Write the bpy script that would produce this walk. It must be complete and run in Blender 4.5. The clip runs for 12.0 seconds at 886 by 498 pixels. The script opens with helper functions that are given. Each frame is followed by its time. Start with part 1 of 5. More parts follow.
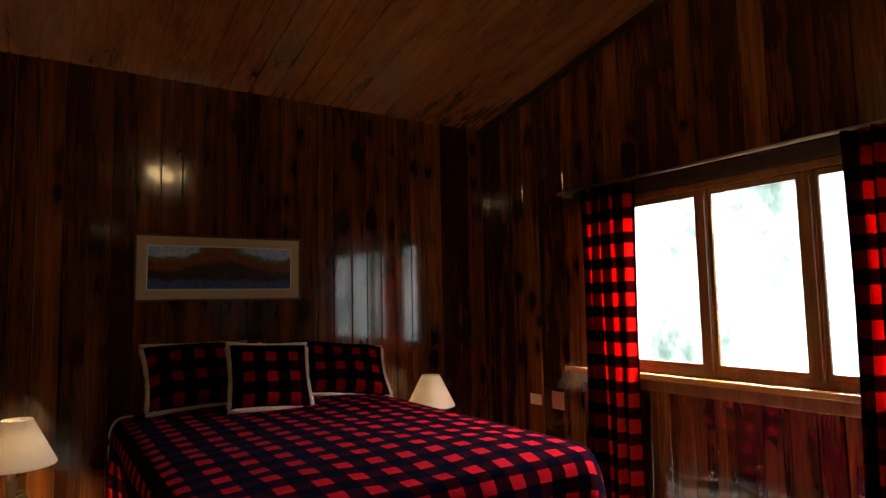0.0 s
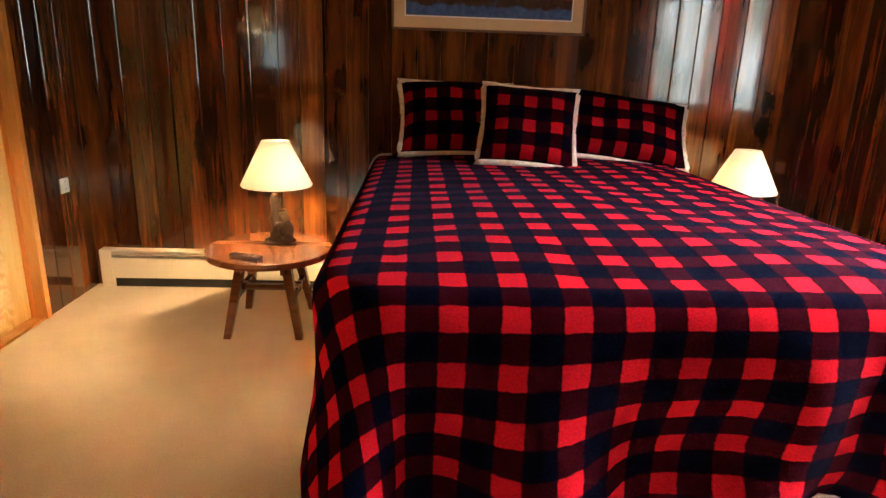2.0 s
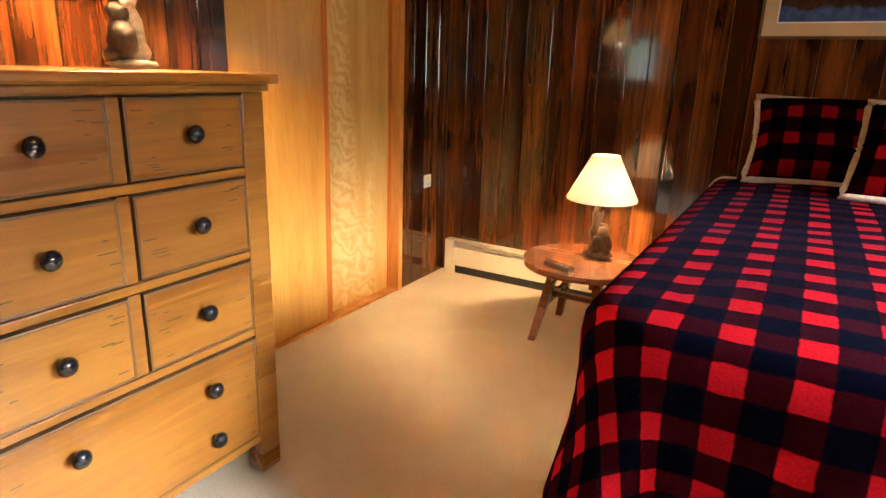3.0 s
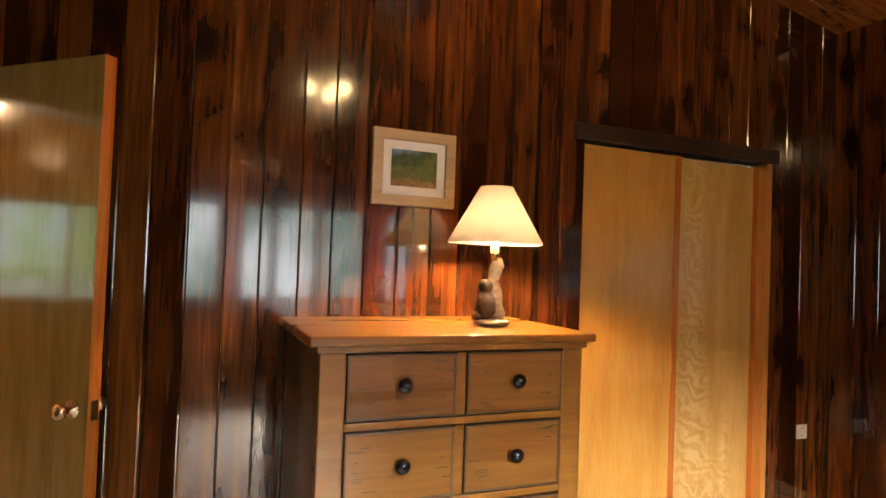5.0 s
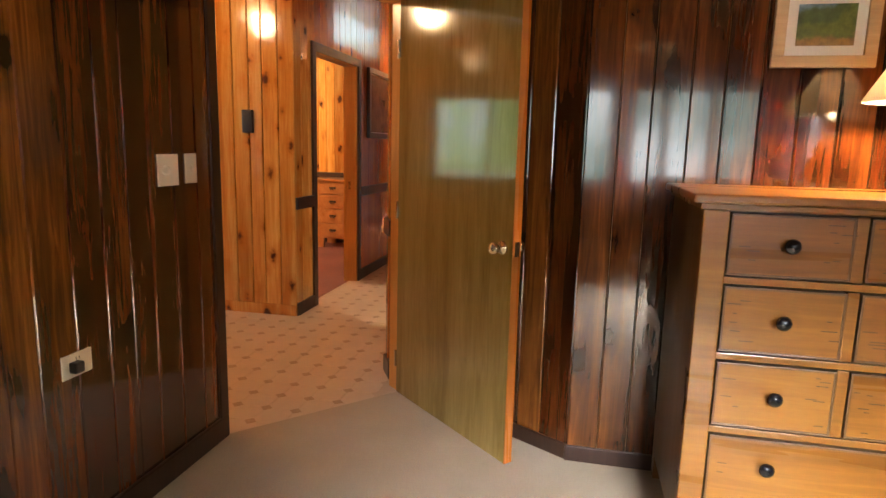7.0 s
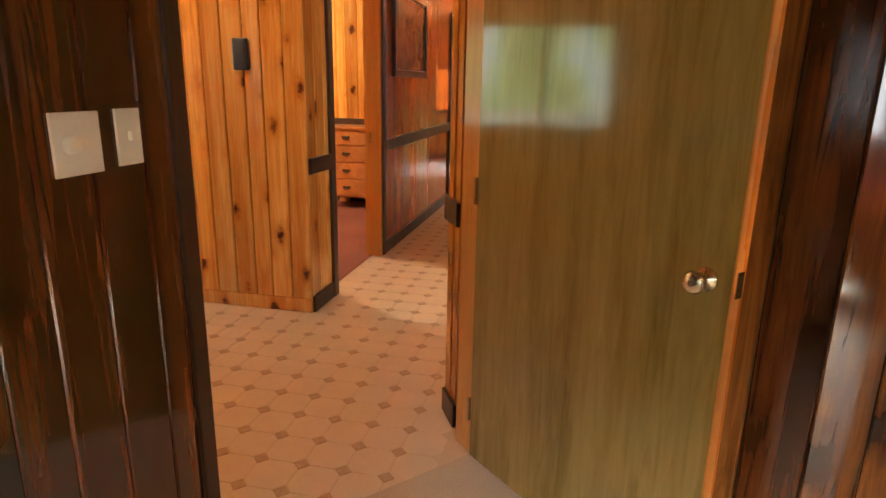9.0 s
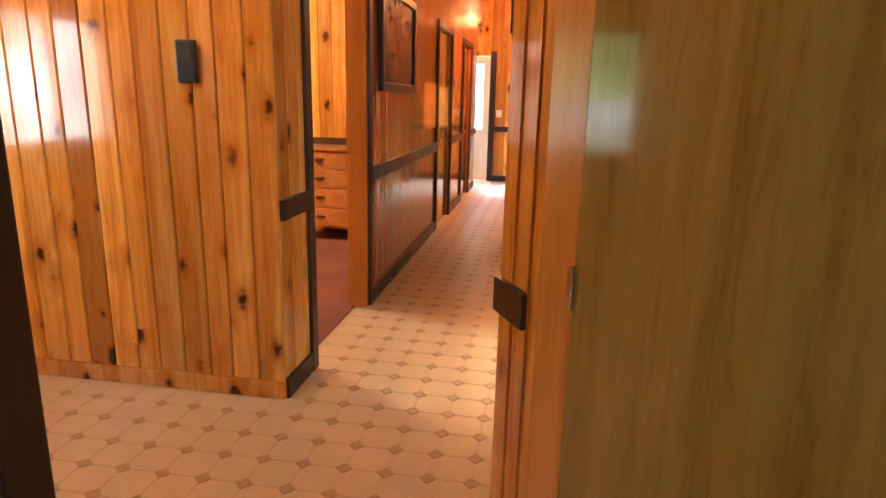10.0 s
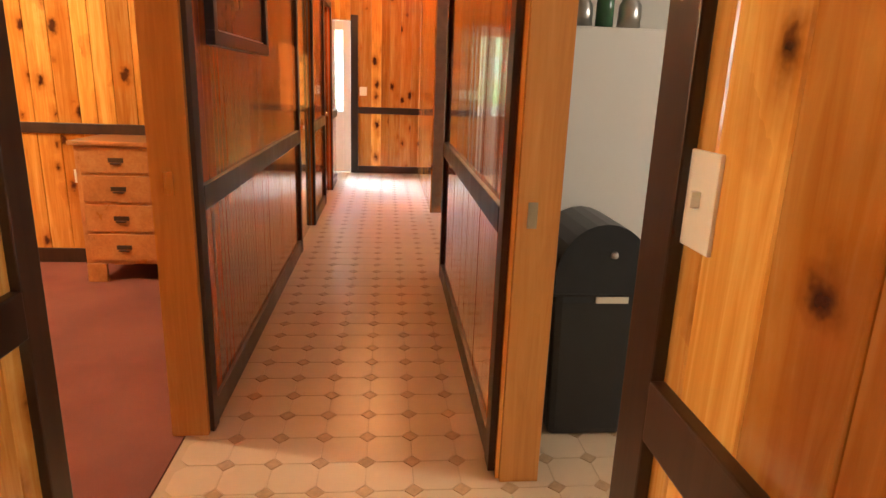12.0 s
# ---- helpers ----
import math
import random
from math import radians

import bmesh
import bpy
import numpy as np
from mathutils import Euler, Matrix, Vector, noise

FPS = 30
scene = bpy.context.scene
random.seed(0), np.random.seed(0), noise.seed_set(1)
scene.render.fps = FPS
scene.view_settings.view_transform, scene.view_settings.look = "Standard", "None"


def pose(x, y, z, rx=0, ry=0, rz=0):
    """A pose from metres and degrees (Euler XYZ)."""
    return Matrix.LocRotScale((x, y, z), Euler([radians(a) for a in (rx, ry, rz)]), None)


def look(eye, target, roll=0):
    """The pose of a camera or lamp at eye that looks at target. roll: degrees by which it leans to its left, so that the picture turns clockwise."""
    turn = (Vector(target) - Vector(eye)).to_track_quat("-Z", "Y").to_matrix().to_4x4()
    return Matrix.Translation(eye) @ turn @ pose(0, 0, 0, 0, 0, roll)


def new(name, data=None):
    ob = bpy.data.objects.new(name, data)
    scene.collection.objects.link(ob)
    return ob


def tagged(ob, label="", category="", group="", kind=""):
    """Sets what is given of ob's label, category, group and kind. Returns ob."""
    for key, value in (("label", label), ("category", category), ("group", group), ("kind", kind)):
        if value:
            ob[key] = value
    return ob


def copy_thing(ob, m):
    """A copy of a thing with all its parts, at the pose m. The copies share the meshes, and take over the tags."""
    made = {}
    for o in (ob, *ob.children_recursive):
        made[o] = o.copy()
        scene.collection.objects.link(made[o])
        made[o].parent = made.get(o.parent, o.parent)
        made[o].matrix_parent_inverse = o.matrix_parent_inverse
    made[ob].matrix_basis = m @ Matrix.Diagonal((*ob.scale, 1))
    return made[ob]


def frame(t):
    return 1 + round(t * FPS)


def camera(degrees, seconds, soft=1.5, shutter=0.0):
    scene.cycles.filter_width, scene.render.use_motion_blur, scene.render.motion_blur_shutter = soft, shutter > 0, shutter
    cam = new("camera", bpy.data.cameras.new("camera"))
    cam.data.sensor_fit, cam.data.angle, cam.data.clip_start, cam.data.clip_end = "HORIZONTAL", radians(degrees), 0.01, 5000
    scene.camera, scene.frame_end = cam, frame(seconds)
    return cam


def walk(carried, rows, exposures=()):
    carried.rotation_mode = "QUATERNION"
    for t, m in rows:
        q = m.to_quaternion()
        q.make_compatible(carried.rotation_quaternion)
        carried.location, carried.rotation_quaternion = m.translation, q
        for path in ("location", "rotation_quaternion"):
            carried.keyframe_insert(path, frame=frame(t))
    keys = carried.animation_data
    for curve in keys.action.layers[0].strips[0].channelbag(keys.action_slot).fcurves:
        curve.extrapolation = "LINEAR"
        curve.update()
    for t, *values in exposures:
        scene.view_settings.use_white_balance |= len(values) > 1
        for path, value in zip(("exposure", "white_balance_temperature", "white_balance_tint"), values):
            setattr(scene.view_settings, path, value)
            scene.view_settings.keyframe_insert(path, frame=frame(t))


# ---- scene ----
cam = camera(71.5, 12.0)
PATH = [
    (0, (0.825, 0.689, 1.376), (1.915, 2.356, 1.55), -1.2),
    (0.5, (1.017, 0.813, 1.336), (1.9, 2.606, 1.26), 1.6),
    (1, (1.14, 0.996, 1.284), (2.001, 2.772, 0.962), 1.7),
    (1.5, (1.258, 1.166, 1.228), (1.965, 2.978, 0.761), 0.8),
    (2, (1.406, 1.272, 1.209), (1.501, 3.192, 0.659), 1.9),
    (2.5, (1.498, 1.339, 1.234), (0.943, 3.147, 0.585), 5.8),
    (3, (1.542, 1.335, 1.235), (0.582, 2.999, 0.678), 1.8),
    (3.2, (1.56, 1.324, 1.238), (0.442, 2.895, 0.705), 2.5),
    (4.8, (1.895, 1.341, 1.414), (0.108, 2.237, 1.379), 0.1),
    (5, (1.927, 1.369, 1.422), (0.081, 2.139, 1.47), 2.1),
    (5.5, (2.004, 1.412, 1.446), (0.029, 1.713, 1.521), 1.5),
    (6, (2.08, 1.381, 1.428), (0.082, 1.316, 1.511), 0.3),
    (6.5, (2.169, 1.356, 1.388), (0.198, 1.039, 1.278), 1.3),
    (7, (2.185, 1.346, 1.33), (0.256, 0.934, 1.001), 1.4),
    (7.2, (2.132, 1.329, 1.312), (0.231, 0.902, 0.861), 1.1),
    (9, (1.126, 0.768, 1.337), (-0.763, 0.361, 0.822), 1.1),
    (9.5, (0.731, 0.574, 1.329), (-1.159, 0.171, 0.814), 1.9),
    (10, (0.329, 0.378, 1.359), (-1.589, 0.074, 0.883), 1.4),
    (10.5, (-0.095, 0.21, 1.311), (-2.021, -0.121, 0.887), 2.1),
    (11, (-0.498, 0.091, 1.3), (-2.435, -0.114, 0.849), 1.8),
    (11.5, (-0.932, -0.016, 1.29), (-2.869, -0.027, 0.795), 0.4),
    (12, (-1.339, -0.072, 1.296), (-3.26, 0.115, 0.772), 2.1),
]
walk(cam, [(t, look(eye, target, roll)) for t, eye, target, roll in PATH],
     exposures=[(0.0, -1.2), (0.5, -0.6), (1.0, 0.0), (1.5, 0.5), (2.5, 1.2), (3.2, 1.2), (5.0, 0.75), (5.5, 0.7), (7.0, 0.85), (9.0, 1.1), (10.5, 1.2), (12.0, 1.05)])
# ---------------------------------------------------------------- world and light
world = bpy.data.worlds.new("sky")
scene.world = world
world.use_nodes = True
wn = world.node_tree.nodes
sky = wn.new("ShaderNodeTexSky")
sky.sky_type, sky.sun_disc = "NISHITA", False
sky.sun_elevation, sky.sun_rotation = radians(52), radians(348)
wn["Background"].inputs["Strength"].default_value = 0.15
world.node_tree.links.new(sky.outputs[0], wn["Background"].inputs["Color"])

sun = new("sun", bpy.data.lights.new("sun", "SUN"))
sun.data.energy, sun.data.angle, sun.data.color = 5.0, radians(0.6), (1.0, 0.95, 0.88)
sun.matrix_basis = look((-4.3, 20.5, 27), (0, 0, 0))


def area_light(name, eye, target, w, h, watts, colour):
    ob = new(name, bpy.data.lights.new(name, "AREA"))
    ob.data.shape, ob.data.size, ob.data.size_y = "RECTANGLE", w, h
    ob.data.energy, ob.data.color = watts, colour
    ob.matrix_basis = look(eye, target)
    return ob


def bulb_light(name, at, watts, colour, radius=0.03):
    ob = new(name, bpy.data.lights.new(name, "POINT"))
    ob.data.energy, ob.data.color, ob.data.shadow_soft_size = watts, colour, radius
    ob.matrix_basis = Matrix.Translation(at)
    return ob


WARM, AMBER, DAY = (1.0, 0.65, 0.34), (1.0, 0.46, 0.16), (0.9, 0.91, 1.0)
daylight = area_light("window_daylight", (4.36, 2.85, 1.88), (3.62, 2.9, 0.95), 1.7, 0.95, 640, DAY)
daylight.data.spread = radians(84)
# Unseen bluish fill added in the side room, which has no window.
area_light("side_room_daylight", (-7.0, 2.3, 1.6), (-7.0, -0.5, 0.2), 1.6, 1.4, 7, (0.55, 0.8, 1.0))
end_light = area_light("end_door_daylight", (-10.3, -0.98, 1.4), (-9.1, -0.1, 0.0), 0.7, 1.2, 26, (0.42, 0.66, 1.0))
end_light.data.spread = radians(64)
# Added fill lamp, out of view; the kitchen has no window.
area_light("kitchen_daylight", (-2.2, 2.7, 1.7), (-3.0, 0.5, 0.8), 0.9, 0.9, 14, (1.0, 0.9, 0.78))

# ---------------------------------------------------------------- materials
def material(name):
    m = bpy.data.materials.new(name)
    m.use_nodes = True
    return m, m.node_tree.nodes, m.node_tree.links, m.node_tree.nodes["Principled BSDF"]


def ramp(nodes, stops, mode="LINEAR"):
    r = nodes.new("ShaderNodeValToRGB")
    r.color_ramp.interpolation = mode
    while len(r.color_ramp.elements) < len(stops):
        r.color_ramp.elements.new(0.5)
    for e, (p, c) in zip(r.color_ramp.elements, stops):
        e.position, e.color = p, (*c, 1)
    return r


def mixer(nodes, links, fac, a, b, mode="MIX"):
    m = nodes.new("ShaderNodeMix")
    m.data_type, m.blend_type = "RGBA", mode
    for key, value in ((0, fac), (6, a), (7, b)):
        if isinstance(value, (int, float)):
            m.inputs[key].default_value = value
        elif isinstance(value, tuple):
            m.inputs[key].default_value = (*value, 1)
        else:
            links.new(value, m.inputs[key])
    return m.outputs[2]


def noise_tex(nodes, links, vec, scale, detail=4.0, rough=0.55, distort=0.0):
    n = nodes.new("ShaderNodeTexNoise")
    n.inputs["Scale"].default_value, n.inputs["Detail"].default_value = scale, detail
    n.inputs["Roughness"].default_value, n.inputs["Distortion"].default_value = rough, distort
    if vec is not None:
        links.new(vec, n.inputs["Vector"])
    return n.outputs["Fac"]


def bump(nodes, links, bsdf, height, strength, distance=0.002):
    b = nodes.new("ShaderNodeBump")
    b.inputs["Strength"].default_value, b.inputs["Distance"].default_value = strength, distance
    links.new(height, b.inputs["Height"])
    links.new(b.outputs[0], bsdf.inputs["Normal"])


def wood(name, dark, mid, light, knot, along="z", gloss=0.2, coat=0.5, knots=True, spread=0.35, stretch=0.06, seed=0.0, ripple=0.25, size=1.0, flame=None):
    """Varnished timber: grain along one axis, knots, and a tone of its own for each board."""
    m, nodes, links, bsdf = material(name)
    geo, info = nodes.new("ShaderNodeNewGeometry"), nodes.new("ShaderNodeObjectInfo")
    shift = nodes.new("ShaderNodeVectorMath")
    shift.operation = "SCALE"
    shift.inputs[0].default_value = (13.1, 7.7, 29.3)
    links.new(info.outputs["Random"], shift.inputs["Scale"])
    add = nodes.new("ShaderNodeVectorMath")
    add.operation = "ADD"
    links.new(geo.outputs["Position"], add.inputs[0])
    links.new(shift.outputs[0], add.inputs[1])
    mp = nodes.new("ShaderNodeMapping")
    s = {"x": (stretch, 1, 1), "y": (1, stretch, 1), "z": (1, 1, stretch)}[along]
    mp.inputs["Scale"].default_value, mp.inputs["Location"].default_value = s, (seed, seed, seed)
    links.new(add.outputs[0], mp.inputs[0])
    grain = noise_tex(nodes, links, mp.outputs[0], 38, 5, 0.6, 1.2)
    broad = noise_tex(nodes, links, mp.outputs[0], 7, 3, 0.5, 0.8)
    both = nodes.new("ShaderNodeMath")
    both.operation = "MULTIPLY_ADD"
    links.new(broad, both.inputs[0])
    both.inputs[1].default_value = 0.55
    part = nodes.new("ShaderNodeMath")
    part.operation = "MULTIPLY"
    part.inputs[1].default_value = 0.45
    links.new(grain, part.inputs[0])
    links.new(part.outputs[0], both.inputs[2])
    base = ramp(nodes, [(0.32, dark), (0.5, mid), (0.68, light)])
    links.new(both.outputs[0], base.inputs[0])
    colour = base.outputs[0]
    tone = nodes.new("ShaderNodeMapRange")
    tone.inputs["To Min"].default_value, tone.inputs["To Max"].default_value = 1 - spread, 1 + spread * 0.6
    links.new(info.outputs["Random"], tone.inputs["Value"])
    hsv = nodes.new("ShaderNodeHueSaturation")
    links.new(tone.outputs[0], hsv.inputs["Value"])
    hue = nodes.new("ShaderNodeMapRange")
    hue.inputs["To Min"].default_value, hue.inputs["To Max"].default_value = 0.5 - 0.012 * spread, 0.5 + 0.012 * spread
    links.new(info.outputs["Random"], hue.inputs["Value"])
    links.new(hue.outputs[0], hsv.inputs["Hue"])
    links.new(colour, hsv.inputs["Color"])
    colour = hsv.outputs[0]
    if knots:
        kp = nodes.new("ShaderNodeMapping")
        kp.inputs["Scale"].default_value = {"x": (0.62, 1, 1), "y": (1, 0.62, 1), "z": (1, 1, 0.62)}[along]
        links.new(add.outputs[0], kp.inputs[0])
        warp = nodes.new("ShaderNodeTexNoise")
        warp.inputs["Scale"].default_value, warp.inputs["Detail"].default_value = 26, 3
        links.new(add.outputs[0], warp.inputs["Vector"])
        bent = nodes.new("ShaderNodeVectorMath")
        bent.operation = "MULTIPLY_ADD"
        links.new(warp.outputs["Color"], bent.inputs[0])
        bent.inputs[1].default_value = (0.035, 0.035, 0.05)
        links.new(kp.outputs[0], bent.inputs[2])
        vor = nodes.new("ShaderNodeTexVoronoi")
        vor.inputs["Scale"].default_value = 7.2 * size
        links.new(bent.outputs[0], vor.inputs["Vector"])
        cell = nodes.new("ShaderNodeSeparateColor")
        links.new(vor.outputs["Color"], cell.inputs[0])
        wob = nodes.new("ShaderNodeMath")
        wob.operation = "MULTIPLY_ADD"
        links.new(cell.outputs[1], wob.inputs[0])
        wob.inputs[1].default_value = 0.17
        links.new(vor.outputs["Distance"], wob.inputs[2])
        pick = ramp(nodes, [(0.3, (0, 0, 0)), (0.38, (1, 1, 1))])
        links.new(cell.outputs[0], pick.inputs[0])
        spot = ramp(nodes, [(0.17, (1, 1, 1)), (0.21, (0.75, 0.75, 0.75)), (0.25, (0.3, 0.3, 0.3)), (0.33, (0, 0, 0))])
        links.new(wob.outputs[0], spot.inputs[0])
        ring = ramp(nodes, [(0.22, (0.75, 0.75, 0.75)), (0.6, (0, 0, 0))])
        links.new(wob.outputs[0], ring.inputs[0])
        keep = mixer(nodes, links, 1.0, spot.outputs[0], pick.outputs[0], "MULTIPLY")
        keep_ring = mixer(nodes, links, 1.0, ring.outputs[0], pick.outputs[0], "MULTIPLY")
        colour = mixer(nodes, links, keep_ring, colour, dark)
        colour = mixer(nodes, links, keep, colour, knot)
    if flame:
        fp = nodes.new("ShaderNodeMapping")
        fp.inputs["Rotation"].default_value = (radians(28), 0, 0)
        links.new(add.outputs[0], fp.inputs[0])
        wave = nodes.new("ShaderNodeTexWave")
        wave.bands_direction = "Z"
        for key, value in (("Scale", 4.5), ("Distortion", 14.0), ("Detail", 4.0), ("Detail Scale", 2.2)):
            wave.inputs[key].default_value = value
        links.new(fp.outputs[0], wave.inputs["Vector"])
        patch = ramp(nodes, [(0.42, (0, 0, 0)), (0.6, (0.6, 0.6, 0.6))])
        links.new(noise_tex(nodes, links, mp.outputs[0], 3.2, 2), patch.inputs[0])
        colour = mixer(nodes, links, mixer(nodes, links, 1.0, patch.outputs[0], wave.outputs["Color"], "MULTIPLY"), colour, flame)
    links.new(colour, bsdf.inputs["Base Color"])
    rr = nodes.new("ShaderNodeMapRange")
    rr.inputs["To Min"].default_value, rr.inputs["To Max"].default_value = gloss * 0.7, gloss * 1.4
    links.new(broad, rr.inputs["Value"])
    links.new(rr.outputs[0], bsdf.inputs["Roughness"])
    bsdf.inputs["Coat Weight"].default_value, bsdf.inputs["Coat Roughness"].default_value = coat, gloss * 0.5
    bump(nodes, links, bsdf, broad, ripple, 0.004)
    return m


def plain(name, colour, rough=0.5, metal=0.0, var=0.12, scale=14.0, bumpy=0.1):
    m, nodes, links, bsdf = material(name)
    tc = nodes.new("ShaderNodeNewGeometry")
    n = noise_tex(nodes, links, tc.outputs["Position"], scale, 5)
    r = ramp(nodes, [(0.3, tuple(c * (1 - var) for c in colour)), (0.7, tuple(min(1, c * (1 + var)) for c in colour))])
    links.new(n, r.inputs[0])
    links.new(r.outputs[0], bsdf.inputs["Base Color"])
    bsdf.inputs["Roughness"].default_value, bsdf.inputs["Metallic"].default_value = rough, metal
    bump(nodes, links, bsdf, noise_tex(nodes, links, tc.outputs["Position"], scale * 9, 3), bumpy, 0.002)
    return m


def plaid(name, red, pitch=0.13, duty=0.272, mid=(0.013, 0.001, 0.0022)):
    """Buffalo check, following the cloth by its own coordinates."""
    m, nodes, links, bsdf = material(name)
    uv = nodes.new("ShaderNodeUVMap")
    wob = nodes.new("ShaderNodeTexNoise")
    wob.inputs["Scale"].default_value, wob.inputs["Detail"].default_value = 30, 2
    links.new(uv.outputs[0], wob.inputs["Vector"])
    mixv = nodes.new("ShaderNodeVectorMath")
    mixv.operation = "MULTIPLY_ADD"
    links.new(wob.outputs["Color"], mixv.inputs[0])
    mixv.inputs[1].default_value = (0.008, 0.008, 0)
    links.new(uv.outputs[0], mixv.inputs[2])
    sep = nodes.new("ShaderNodeSeparateXYZ")
    links.new(mixv.outputs[0], sep.inputs[0])
    on = []
    for axis in (0, 1):
        p = nodes.new("ShaderNodeMath")
        p.operation = "PINGPONG"
        p.inputs[1].default_value = pitch / 2
        links.new(sep.outputs[axis], p.inputs[0])
        g = nodes.new("ShaderNodeMapRange")
        g.inputs["From Min"].default_value, g.inputs["From Max"].default_value = pitch * (duty - 0.015), pitch * (duty + 0.015)
        links.new(p.outputs[0], g.inputs["Value"])
        on.append(g.outputs[0])
    total = nodes.new("ShaderNodeMath")
    total.operation = "ADD"
    links.new(on[0], total.inputs[0])
    links.new(on[1], total.inputs[1])
    half = nodes.new("ShaderNodeMath")
    half.operation = "MULTIPLY"
    half.inputs[1].default_value = 0.5
    links.new(total.outputs[0], half.inputs[0])
    col = ramp(nodes, [(0.0, (0.0008, 0.001, 0.003)), (0.5, mid), (1.0, red)])
    links.new(half.outputs[0], col.inputs[0])
    pile = noise_tex(nodes, links, uv.outputs[0], 160, 3)
    fine = ramp(nodes, [(0.3, (0.72, 0.72, 0.72)), (0.7, (1, 1, 1))])
    links.new(pile, fine.inputs[0])
    links.new(mixer(nodes, links, 1.0, col.outputs[0], fine.outputs[0], "MULTIPLY"), bsdf.inputs["Base Color"])
    bsdf.inputs["Roughness"].default_value = 0.95
    bsdf.inputs["Specular IOR Level"].default_value = 0.0
    bsdf.inputs["Sheen Weight"].default_value, bsdf.inputs["Sheen Roughness"].default_value = 0.01, 0.4
    bsdf.inputs["Sheen Tint"].default_value = (0.45, 0.5, 0.9, 1)
    bump(nodes, links, bsdf, pile, 0.35, 0.003)
    return m


def shade_cloth(name, colour, glow):
    """Lampshade paper, lit through by the bulb inside it."""
    m, nodes, links, bsdf = material(name)
    bsdf.inputs["Base Color"].default_value, bsdf.inputs["Roughness"].default_value = (*colour, 1), 0.8
    tr = nodes.new("ShaderNodeBsdfTranslucent")
    tr.inputs["Color"].default_value = (*glow, 1)
    mx = nodes.new("ShaderNodeMixShader")
    mx.inputs[0].default_value = 0.55
    links.new(bsdf.outputs[0], mx.inputs[1])
    links.new(tr.outputs[0], mx.inputs[2])
    links.new(mx.outputs[0], nodes["Material Output"].inputs["Surface"])
    geo = nodes.new("ShaderNodeNewGeometry")
    bump(nodes, links, bsdf, noise_tex(nodes, links, geo.outputs["Position"], 220, 3), 0.3, 0.001)
    return m


def glowing(name, colour, strength):
    m, nodes, links, bsdf = material(name)
    bsdf.inputs["Base Color"].default_value = (*colour, 1)
    bsdf.inputs["Emission Color"].default_value, bsdf.inputs["Emission Strength"].default_value = (*colour, 1), strength
    return m


def glass_mat():
    m, nodes, links, bsdf = material("window_glass")
    clear, shine, mx = (nodes.new("ShaderNode" + k) for k in ("BsdfTransparent", "BsdfGlossy", "MixShader"))
    shine.inputs["Roughness"].default_value = 0.02
    mx.inputs[0].default_value = 0.05
    links.new(clear.outputs[0], mx.inputs[1])
    links.new(shine.outputs[0], mx.inputs[2])
    links.new(mx.outputs[0], nodes["Material Output"].inputs["Surface"])
    return m


def carpet_mat(name, a, b):
    m, nodes, links, bsdf = material(name)
    geo = nodes.new("ShaderNodeNewGeometry")
    broad = noise_tex(nodes, links, geo.outputs["Position"], 2.2, 4)
    fine = noise_tex(nodes, links, geo.outputs["Position"], 190, 3, 0.7)
    r1 = ramp(nodes, [(0.3, a), (0.7, b)])
    links.new(broad, r1.inputs[0])
    r2 = ramp(nodes, [(0.25, (0.7, 0.7, 0.7)), (0.7, (1, 1, 1))])
    links.new(fine, r2.inputs[0])
    links.new(mixer(nodes, links, 1.0, r1.outputs[0], r2.outputs[0], "MULTIPLY"), bsdf.inputs["Base Color"])
    bsdf.inputs["Roughness"].default_value = 0.95
    bump(nodes, links, bsdf, fine, 0.8, 0.006)
    return m


